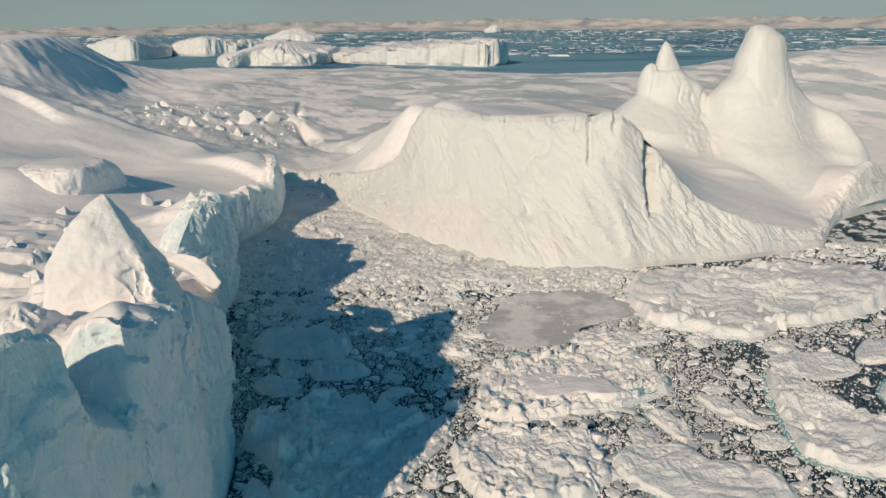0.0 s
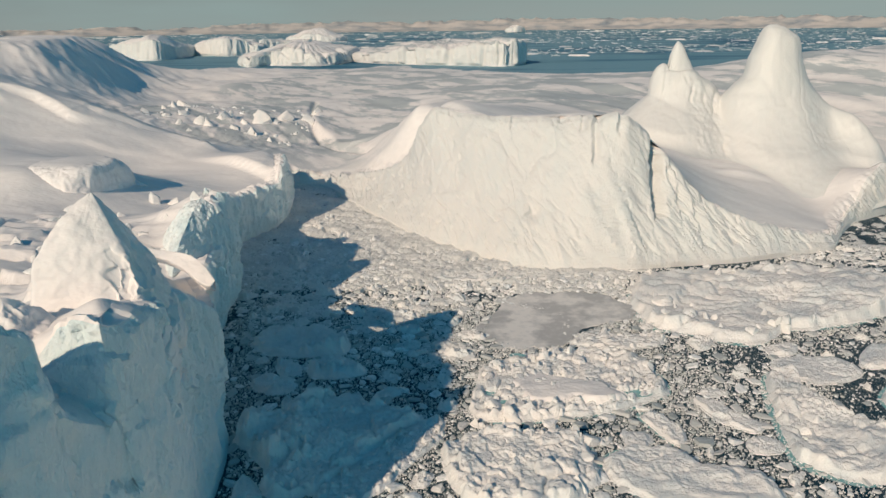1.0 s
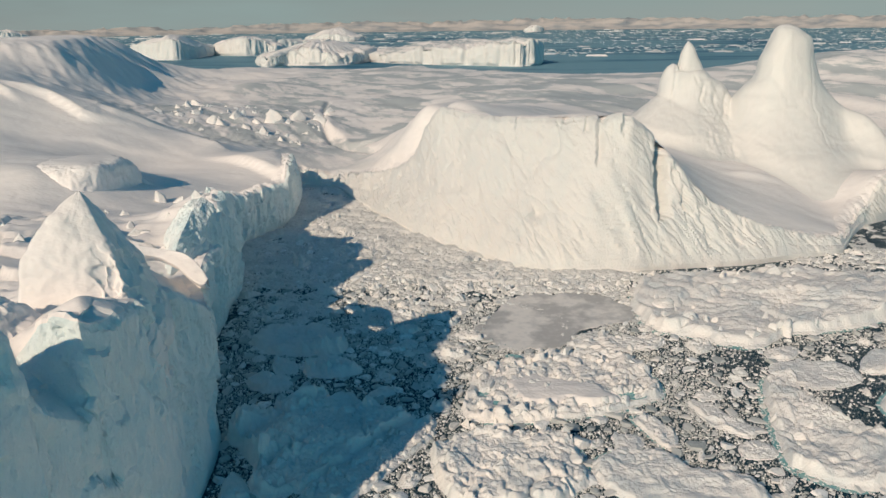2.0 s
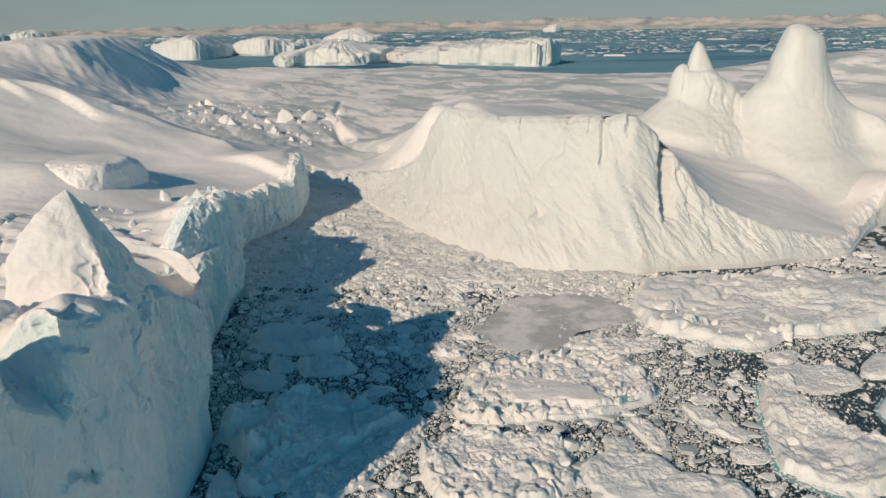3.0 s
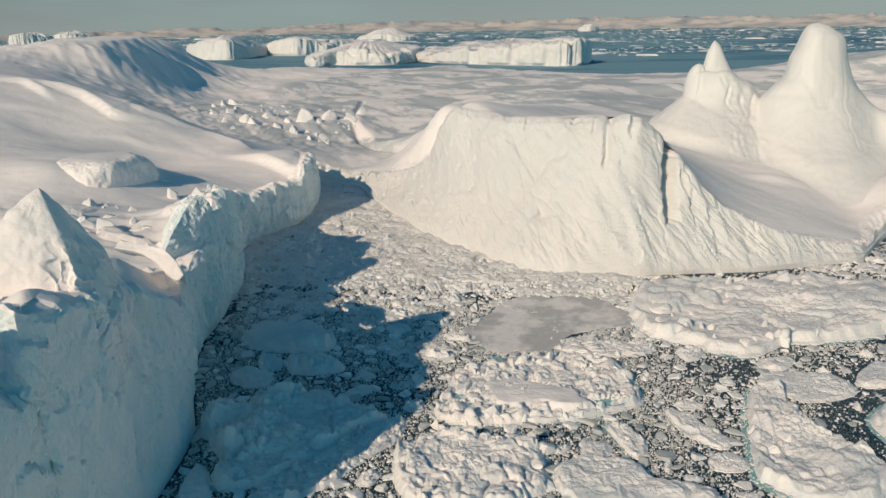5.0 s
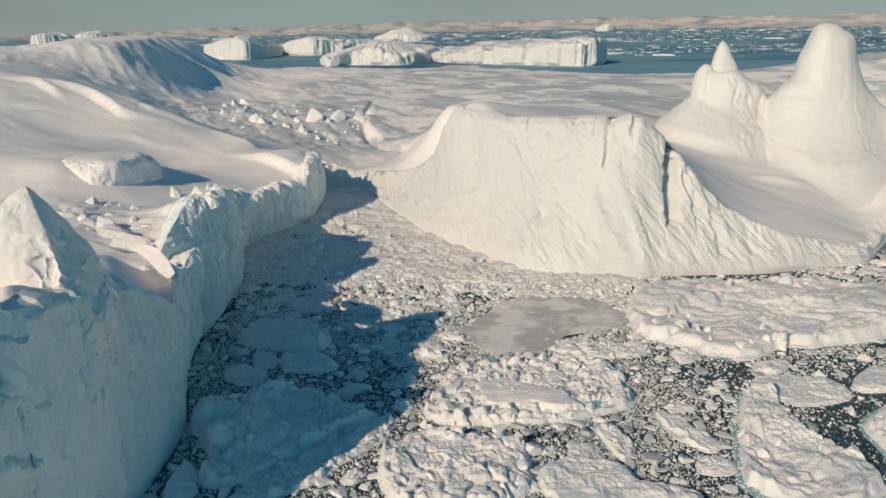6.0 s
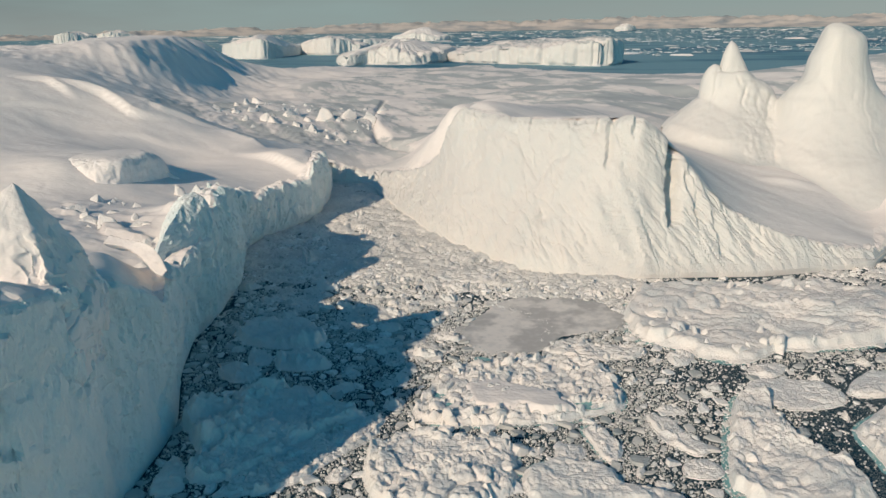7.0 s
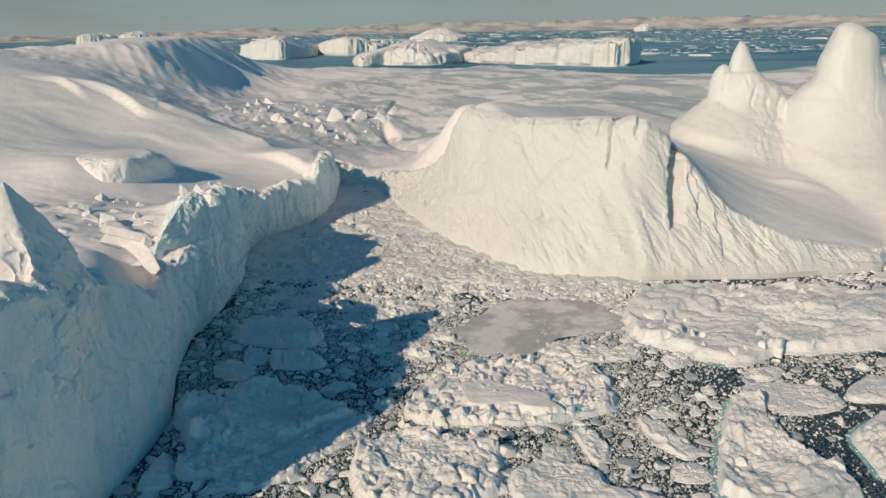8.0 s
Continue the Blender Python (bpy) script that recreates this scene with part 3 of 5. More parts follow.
push = 0.9 * fbm(W * [0.08, 0.08, 0.03], 3, 11) + 1.5 * (facet - 0.5) * smooth(0, 0.10, d2 - d1) + 0.5 * tilt + 0.9 * (chip - 0.5) * smooth(0, 0.10, f2 - f1) + 0.22 * (flake - 0.5) * smooth(0, 0.12, g2 - g1)
push = push + near_face * (0.35 * ridges(np.stack([(along + 0.3 * W[..., 2]) * 0.11, W[..., 2] * 0.05, along * 0], -1), 4, 61) + 0.10 * fbm(W * 0.9, 4, 62))
push = push + far * (1.8 * ridges(W * [0.17, 0.17, 0.04], 3, 12) + 0.5 * ridges(W * [0.45, 0.45, 0.10], 3, 63)) + smooth(116, 130, W[..., 1]) * smooth(190, 165, W[..., 1]) * 2.4 * ridges(W * [0.10, 0.10, 0.03], 2, 29) + (0.08 + 0.2 * far) * ridges(W * [0.5, 0.5, 0.22], 3, 13) + 0.07 * fbm(W * 1.3, 3, 14)
W = W + n * (push * face_w)[..., None]
rise = np.concatenate([np.linspace(0, 1, 93) ** 6, np.linspace(1, 0, W.shape[1] - 93)])[None, :]
W[..., 2] += rise * (0.3 + 0.7 * smooth(108, 125, W[..., 1])) * (0.6 * ridges(W * [0.0, 0.22, 0.0] + 3, 3, 27) + 1.2 * (cells(W * [0.3, 0.3, 0], 28)[2] - 0.5) + 0.4 * fbm(W * [0.9, 0.9, 0.0], 3, 28) - 0.2)
wall = mesh_object("cliff", W, grid_faces(W.shape[0], W.shape[1]), WALL_ICE, near_berg, "sheer fluted wall of blue-white ice")
snow_top(wall, W.shape[0], W.shape[1], 95)
wall.data.set_sharp_from_angle(angle=radians(32))
pk = crag((-40.9, 81.8), [(22, 9, 12, 13, 13), (28, 9, 10.6, 11, 12), (31, 8.8, 9.8, 10, 10.8), (34.5, 8.0, 9.0, 8.9, 9.4), (37, 7.1, 8.3, 8.4, 8.1), (40.3, 5.3, 7.2, 8.0, 6.4), (43.5, 3.1, 4.4, 5.2, 3.9), (45.6, 1.4, 2.0, 2.3, 1.8), (46.9, 0.4, 0.5, 0.5, 0.5), (47.2, 0.02, 0.02, 0.02, 0.02)],
          300, 220, 0.75, 6.0, 21, power=1.3, twist=radians(55), flute=0.10)
Q = pk[0]
a = np.arctan2(Q[..., 1] - 81.8, Q[..., 0] + 40.9) * 9
m = np.stack([a / 4.5 + 0.35 * fbm(Q * 0.25, 3, 64), Q[..., 2] / 5.0 + 0.3 * fbm(Q * 0.25, 3, 65), a * 0], -1)
c1, c2, plate = cells(m, 66)
o1, o2, small_plate = cells(m * 2.6, 67)
scarred = smooth(43, 37, Q[..., 2] + 3.0 * fbm(Q * 0.2, 2, 68)) * smooth(-39, -35.5, Q[..., 0] + 1.5 * fbm(Q * 0.3, 2, 69))
Q += normals(Q, True) * (scarred * (1.1 * (plate - 0.5) * smooth(0, 0.10, c2 - c1) + 0.7 * (small_plate - 0.5) * smooth(0, 0.14, o2 - o1)) + 0.06 * (plate - 0.5) * smooth(0, 0.3, c2 - c1) + 0.05 * fbm(Q * 1.6, 3, 70))[..., None]
mesh_object("peak", *pk, SNOW, near_berg, "rounded snow-plastered peak on the edge of the wall").data.set_sharp_from_angle(angle=radians(30))
mound = crag((-44.5, 67.5), [(26, 8, 8, 9, 8), (31, 6.6, 6.5, 7.5, 6), (35, 4.6, 4.6, 5.4, 4), (37.6, 2.4, 2.6, 2.8, 2), (38.6, 0.9, 1.0, 1.0, 0.8), (38.8, 0.02, 0.02, 0.02, 0.02)], 140, 100, 1.0, 3.4, 24, power=1.35, twist=radians(40), flute=0.35)
mesh_object("mound", *mound, SNOW, near_berg, "low snowy mound beside the peak").data.set_sharp_from_angle(angle=radians(30))

UPPER_EDGE = [(-52, 113.5, 30.2), (-47, 112.3, 30.0), (-42, 110.3, 29.9), (-39.2, 108.7, 28.8), (-37.6, 107.6, 27.5), (-36.7, 106.9, 26.6)]
LOWER_EDGE = [(-52, 111.5, 29.4), (-47, 110.6, 29.1), (-42.6, 108.6, 28.1), (-39.8, 106.9, 26.9), (-38.0, 106.2, 26.0), (-36.9, 106.3, 25.9)]
UNDER = [(x - 0.4, y + 0.9, z - 0.8) for x, y, z in LOWER_EDGE]
FOOT = [(x - 1.5, y + 5.5, z - 3.0) for x, y, z in LOWER_EDGE]
W = loft([[(x - 0.5, y + 1.2, z - 2.0) for x, y, z in UPPER_EDGE], UPPER_EDGE, LOWER_EDGE, UNDER, FOOT], [6, 18, 6, 12], 90)
W = W + normals(W) * (0.25 * fbm(W * 0.5, 4, 25))[..., None]
mesh_object("ledge", W, grid_faces(W.shape[0], W.shape[1]), SNOW, near_berg, "curved overhanging blade of snow above a blue hollow")
horn = crag((-54.6, 147.5), [(8, 5.4, 9, 13, 22), (16, 5.0, 8.5, 11, 19.5), (22, 4.5, 7.5, 9, 16), (26, 3.6, 5.8, 6.5, 11), (29, 2.3, 3.4, 3.4, 5.6), (30.6, 1.0, 1.4, 1.2, 1.4), (31.2, 0.02, 0.02, 0.02, 0.02)], 200, 140, 0.75, 4.0, 22, (1.2, -2.4), power=1.0, flute=0.7)
mesh_object("horn", *horn, WALL_ICE, near_berg, "jagged horn of bare ice on the wall").data.set_sharp_from_angle(angle=radians(30))
horn = crag((-58.3, 160.5), [(10, 4.8, 7, 9, 7), (20, 4.2, 5.6, 6.5, 5.4), (24.5, 3.0, 4, 3.8, 3.6), (27.5, 1.6, 2.0, 1.8, 1.8), (29.6, 0.5, 0.6, 0.5, 0.5), (30.0, 0.02, 0.02, 0.02, 0.02)], 120, 100, 0.8, 2.8, 23, power=1.1, twist=radians(20), flute=0.7)
mesh_object("horn", *horn, WALL_ICE, near_berg, "small pointed horn of ice").data.set_sharp_from_angle(angle=radians(30))

# ---- the sunlit berg with twin spires ----
main_berg = thing("iceberg", (40, 230, 0), "broad iceberg with a sunlit fluted cliff and two tall rounded spires", "iceberg")
snow_part("snow_cover", east, main_berg, "smooth snow on the berg's top and bowl")
base = [(x, y, -1.5) for x, y in MAIN_BASE]
foot = [(x, y + 0.4, 1.5) for x, y in MAIN_BASE]
belly = [(x * 0.48 + c[0] * 0.52, y * 0.48 + c[1] * 0.52, c[2] * 0.50) for (x, y), c in zip(MAIN_BASE, MAIN_CREST)]
brow = [(c[0] * 0.96 + x * 0.04, c[1] * 0.96 + y * 0.04, c[2] * 0.965) for (x, y), c in zip(MAIN_BASE, MAIN_CREST)]
lip = inland(MAIN_CREST, 0.8)
shelf = [(x, y, float(ground_at(x, y)[0]) + 0.1) for x, y, z in inland(MAIN_CREST, 3)]
back = [(x, y, float(ground_at(x, y)[0]) - 0.3) for x, y, z in inland(MAIN_CREST, 6)]
W = loft([base, foot, belly, brow, lip, shelf, back], [4, 60, 60, 5, 6, 6], 940, 0.5)
n = normals(W)
face_w = smooth(-1, 5, W[..., 2]) * np.concatenate([np.ones(126), np.linspace(1, 0.1, W.shape[1] - 126)])[None, :]
s = W.copy()
s[..., 0] += 0.35 * s[..., 2]
lower = smooth(26, 8, W[..., 2])
slant = s.copy()
slant[..., 0] += 0.55 * s[..., 2]
east_end = smooth(25, 55, W[..., 0])
thin = lambda p, seed, w: np.maximum(1 - np.abs(vnoise(p, seed)) / w, 0)
bent = s + 1.5 * fbm(s * 0.12, 3, 56)[..., None]
lean = slant + 1.5 * fbm(s * 0.12, 3, 74)[..., None]
push = 1.0 * fbm(s * [0.07, 0.05, 0.03], 3, 31) + 0.7 * ridges(s * [0.15, 0.09, 0.022], 3, 32) + (0.20 + 0.34 * lower * (0.35 + 0.65 * east_end)) * ridges(lean * [0.36, 0.2, 0.07], 4, 33) + 0.25 * ridges(lean * [0.12, 0.1, 0.04], 3, 57)
push = push + (0.08 + 0.16 * lower * (0.3 + east_end)) * ridges(lean * [0.9, 0.4, 0.13], 3, 44) + 0.05 * fbm(W * [0.9, 0.6, 0.5], 4, 34)
push = push - 0.30 * thin(bent * [0.16, 0.05, 0.02], 80, 0.06) - 0.35 * thin(lean * [0.34, 0.1, 0.04], 81, 0.10) * (0.3 + 0.7 * lower)
k1, k2, scale_tone = cells(np.stack([(W[..., 0] + 0.5 * W[..., 2]) / 4.5 + 0.6 * fbm(W * 0.12, 3, 75), W[..., 2] / 16 + 0.3 * fbm(W * 0.12, 3, 76), W[..., 0] * 0], -1), 77)
push = push + 0.6 * (scale_tone - 0.5) * smooth(0, 0.10, k2 - k1)
teeth = smooth(22, 10, W[..., 2]) * np.concatenate([np.zeros(100), np.linspace(0, 1, 30), np.linspace(1, 0, W.shape[1] - 130)])[None, :]


def groove(points, width, deep):
    """A crack down the face; points of (x, z) from its top to its foot."""
    xs, zs = [p[0] for p in points][::-1], [p[1] for p in points][::-1]
    mid = np.interp(W[..., 2], zs, xs) + 0.3 * vnoise(W * [0, 0, 0.5], 43)
    span = smooth(zs[0] - 0.5, zs[0] + 4, W[..., 2]) * smooth(zs[-1] + 2, zs[-1], W[..., 2])
    off = W[..., 0] - mid
    return deep * smooth(-0.25, 0.15, off) * smooth(4.5 * width + 0.5, 0.5 * width, off) * span


seen_side = (W[..., 1] < 225)
for points, width, deep in (([(53.3, 36), (53.0, 27), (53.2, 20), (54.2, 12)], 1.0, 5.5), ([(38.2, 41), (37.6, 36), (37.2, 26)], 0.45, 1.4), ([(44.6, 41), (44.2, 37), (44.8, 34)], 0.5, 1.0), ([(34.6, 40), (34.0, 34)], 0.5, 0.9),
                             ([(58.0, 25), (61.0, 18), (63.0, 11)], 0.6, 1.2), ([(66.0, 15), (68.0, 8), (68.5, 3)], 0.6, 0.9), ([(28.5, 40), (28.0, 35)], 0.5, 0.8), ([(15.0, 38.5), (14.0, 33)], 0.5, 0.7), ([(19.8, 14), (17.0, 10.5)], 1.0, 1.2)):
    push = push - seen_side * groove(points, width, deep)
W = W + n * (push * face_w)[..., None]
W[..., 2] += teeth * (0.9 * ridges(W * [0.25, 0.0, 0.0] + 2, 3, 78) + 0.5 * fbm(W * [0.8, 0.8, 0], 3, 79))
wall = mesh_object("cliff", W, grid_faces(W.shape[0], W.shape[1]), CLIFF_ICE, main_berg, "tall fluted sunlit ice cliff")
snow_top(wall, W.shape[0], W.shape[1], 129)
wall.data.set_sharp_from_angle(angle=radians(28))


def crease(P, points, width, deep, step=0.0, gap=20.0):
    """A line down the sunlit side of a form; points of (x, z) from its top to its foot."""
    xs, zs = [p[0] for p in points][::-1], [p[1] for p in points][::-1]
    mid = np.interp(P[..., 2], zs, xs) + 0.5 * vnoise(P * [0, 0, 0.35], 52)
    span = smooth(zs[0] - 1.5, zs[0] + 1.5, P[..., 2]) * smooth(zs[-1] + 1.5, zs[-1] - 1.5, P[..., 2])
    off = P[..., 0] - mid
    P[..., 1] += span * (deep * np.exp(-(off / width) ** 2) + step * smooth(0, 2.5, off) * smooth(gap, 5, off))


CREASES = (([(125.2, 55), (125.6, 44), (125.2, 36), (127, 28), (130, 19)], 0.35, 0.25, 0.35), ([(84.5, 45), (87.5, 40), (86.5, 36), (89, 32)], 0.5, 0.7, 0.6),
           ([(91.5, 39), (93.5, 32), (90.5, 25), (92, 17)], 0.8, 0.6, 0.9), ([(97.5, 38), (95.5, 30), (98, 22), (96, 16)], 0.7, 0.7, -0.7), ([(78.5, 50), (77.0, 42), (76, 34)], 0.5, 0.5, 0.3))


def scratched(form):
    P = form[0] if isinstance(form, tuple) else form
    for points, width, deep, step in CREASES:
        crease(P, points, width, deep, step)
    worn = smooth(83, 88, P[..., 0]) * smooth(100, 97, P[..., 0]) * smooth(12, 18, P[..., 2]) * smooth(46, 40, P[..., 2])
    P[..., 1] += worn * (0.9 * ridges(P * [0.20, 0, 0.10] + 0.5 * fbm(P * 0.15, 2, 55)[..., None], 4, 53) + 0.5 * fbm(P * 0.5, 3, 54))
    return form


def peak_height(X, Y, centre, sections):
    """The height of a peak over the plan, out of level sections (z, east, north, west, south) from its foot up."""
    sec = np.asarray(sections, float)
    S = spline(sec, np.linspace(0, len(sec) - 1, 80))
    dx, dy = X - centre[0], Y - centre[1]
    r, a = np.hypot(dx, dy), np.arctan2(dy, dx)
    Z = np.full(X.shape, S[0, 0] - 20.0)
    R = [ring(np.maximum(s[1:], 0.02), a) for s in S]
    for k in range(79):
        t = np.clip((R[k] - r) / np.maximum(R[k] - R[k + 1], 1e-3), 0, 1)
        Z = np.where((r <= R[k]) & (r > R[k + 1] - 1e-6), S[k, 0] + t * (S[k + 1, 0] - S[k, 0]), Z)
    Z = np.where(r <= R[79], S[79, 0], Z)
    return np.where(r > R[0], S[0, 0] - (r - R[0]) * 0.8, Z)


def blend(a, b, k):
    h = np.clip(0.5 + 0.5 * (a - b) / k, 0, 1)
    return b + (a - b) * h + k * h * (1 - h)


RIDGE = [(60, 304, 9), (68, 303.5, 13), (80, 302, 29), (99, 299, 37), (109, 296, 41), (117, 294, 46), (128, 293, 43.5), (136.5, 291.5, 36.2), (142, 288, 32.8), (146, 285.5, 32.4), (150, 281, 28.5), (153.5, 276, 21.5), (156.5, 270, 9)]
SKIRT = [(58, 275, 23), (68, 262, 21), (82, 265, 16.5), (97, 271, 15), (105, 265, 12.5), (111, 258, 10), (119, 252.5, 7), (127, 250, 5), (133, 249.5, 5), (139, 250.5, 5.5), (145, 253, 7), (150, 256, 7), (154.5, 259, 6)]
hollow = [tuple(0.5 * (u + v) if k < 2 else 0.66 * u + 0.34 * v for k, (u, v) in enumerate(zip(a, b))) for a, b in zip(SKIRT, RIDGE)]
upper = [tuple(0.2 * u + 0.8 * v if k < 2 else 0.38 * u + 0.62 * v for k, (u, v) in enumerate(zip(a, b))) for a, b in zip(SKIRT, RIDGE)]
behind = [(x, y + 14, z * 0.5) for x, y, z in RIDGE]
toe = [(x, y - 3, z - 2.5) for x, y, z in SKIRT]
bowl = Relief(toe + SKIRT + hollow + upper + RIDGE + behind, 0.002)
X, Y = np.meshgrid(np.arange(56, 160, 0.4), np.arange(244, 320, 0.4), indexing="ij")
X, Y = X + 0.25 * np.sin(Y * 0.7), Y + 0.25 * np.sin(X * 0.6)
LEFT_SPIRE = [(10, 19, 14, 14.6, 22), (26, 17, 12, 14, 17), (31, 15.6, 10, 13.6, 13), (35, 14.6, 8.6, 13.6, 10.4), (39.5, 13, 7, 13.5, 8), (42.4, 9.9, 6, 13.3, 7), (44.5, 6, 5, 12.6, 6), (46.5, 3.5, 4, 11.0, 4.5), (47.6, 0.02, 0.02, 0.02, 0.02)]
TIP = [(38, 8, 5, 4, 5), (43, 7.6, 4, 3.4, 4), (46.5, 6.8, 3.6, 3.1, 3.4), (50.9, 4.6, 3, 3, 2.8), (53.1, 3.6, 2.6, 2.9, 2.4), (56.3, 2.0, 1.8, 1.4, 1.8), (57.8, 0.5, 0.5, 0.5, 0.5), (58.2, 0.02, 0.02, 0.02, 0.02)]
SIDE_TIP = [(38, 4, 4, 4, 4), (44, 2.6, 3, 4.0, 3), (47.2, 2, 2.2, 2.9, 2), (48.9, 1, 1, 1.2, 1), (49.4, 0.02, 0.02, 0.02, 0.02)]
RIGHT_SPIRE = [(22, 26, 16, 21, 24), (28, 23.5, 14, 18.5, 18.5), (33, 21, 13, 17.5, 15), (37, 18.0, 12, 16.5, 12.6), (41.4, 15.2, 11, 13.6, 10.8), (45.6, 13.2, 10.2, 9.6, 9.6), (52, 10.7, 8.6, 8.6, 7.8), (56, 9.8, 7.8, 6.9, 7.0), (59.2, 8.6, 6.8, 5.6, 6.2), (60.8, 6.4, 5.6, 5.0, 5.2), (62.6, 3.6, 3.6, 4.1, 3.6), (63.7, 1.2, 1.4, 2.4, 1.4), (64.0, 0.02, 0.02, 0.02, 0.02)]
low = bowl(X, Y)
forked = blend(peak_height(X, Y, (86, 301), LEFT_SPIRE), peak_height(X, Y, (82.2, 301), TIP), 0.8)
forked = blend(forked, peak_height(X, Y, (77.3, 300.5), SIDE_TIP), 0.8)
Z = blend(blend(low, peak_height(X, Y, (117, 295), RIGHT_SPIRE), 6.0), forked, 4.0)
G = ground_at(X, Y).reshape(X.shape)
rise = Z - G
Z = np.where(rise > 0, G - 0.25 + rise * (0.12 + 0.88 * smooth(0, 6, rise)), Z - 0.4)
W = np.stack([X, Y, Z], -1)
W = W + normals(W) * (0.5 * fbm(W * 0.07, 3, 41) + 0.14 * ridges(W * [0.16, 0.16, 0.07], 3, 42) + 0.05 * fbm(W * 0.6, 3, 40))[..., None]
k1, k2, plane = cells(np.stack([X / 10 + 0.4 * fbm(W * 0.06, 3, 98), Z / 18 + Y / 14 + 0.4 * fbm(W * 0.06, 3, 99), X * 0], -1), 100)
W = W + normals(W) * (smooth(14, 24, Z) * (0.35 * (plane - 0.5) * smooth(0, 0.22, k2 - k1) + 0.07 * ridges(W * [0.5, 0.5, 0.2], 3, 101)))[..., None]
scratched(W)
F = grid_faces(*X.shape)
flat = W.reshape(-1, 3)
mid = flat[F].mean(1)
here = inside(mid[:, 0], mid[:, 1], [p[:2] for p in toe] + [p[:2] for p in behind[::-1]])
for name, which, label in (("spire", here & (mid[:, 2] > 33) & (mid[:, 0] > 101), "tall smooth rounded spire of white ice"), ("spire", here & (mid[:, 2] > 33) & (mid[:, 0] <= 101), "forked lower spire of white ice"),
                           ("amphitheatre", here & (mid[:, 2] <= 33), "smooth icy bowl below the spires")):
    used, where = np.unique(F[which], return_inverse=True)
    mesh_object(name, flat[used], where.reshape(-1, 4), SPIRE_ICE, main_berg, label)

tagged(snow_part("ground", ~west & ~east, None, "rolling wind-blown snowfield on packed bergs"), "rolling wind-blown snowfield on packed bergs", "snowfield", kind="structure")


# ---- blocks ----
def block_mesh(name, seed, mat, cuts):
    """A broken lump of ice about one metre in radius and height."""
    g = np.random.default_rng(seed)
    sec = [(-0.5, *g.uniform(1.0, 1.2, 4))]
    for z, w in ((0.0, 1.05), (0.35, 0.98), (0.65, 0.86), (0.85, 0.66), (0.97, 0.36), (1.0, 0.02)):
        sec.append((z, *(w * g.uniform(0.75, 1.15, 4))))
    V, f = crag((0, 0), sec, 18, 12, 0.22, 0.8, seed)
    for k in range(cuts):
        d = g.normal(0, 1, 3)
        d[2] = abs(d[2]) * 0.7
        d /= np.linalg.norm(d)
        over = np.maximum(V @ d - g.uniform(0.42, 0.78), 0)
        V = V - over[..., None] * d * 0.96
    V = V + 0.03 * np.stack([fbm(V * 3, 3, seed + k) for k in (1, 2, 3)], -1)
    ob = mesh_object(name, V, f, mat, soft=True)
    me = ob.data
    me.set_sharp_from_angle(angle=radians(38))
    bpy.data.objects.remove(ob)
    return me


ROUND_BLOCKS = [block_mesh("round_block", 300 + i, FLOE_ICE, 4) for i in range(6)]
SHARP_BLOCKS = [block_mesh("sharp_block", 320 + i, FLOE_ICE, 10) for i in range(8)]
block_dice = np.random.default_rng(340)


def put_block(name, x, y, z, r, h, sharp=False, parent=None, tilt=10):
    g = block_dice
    ob = new(name, (SHARP_BLOCKS if sharp else ROUND_BLOCKS)[int(g.integers(0, 6))])
    m = pose(x, y, z, g.uniform(-tilt, tilt), g.uniform(-tilt, tilt), g.uniform(0, 360)) @ Matrix.Diagonal((r * g.uniform(0.8, 1.25), r * g.uniform(0.7, 1.1), h, 1))
    if parent:
        ob.parent = parent
        ob.matrix_parent_inverse = parent.matrix_world.inverted()
    ob.matrix_basis = m
    return ob


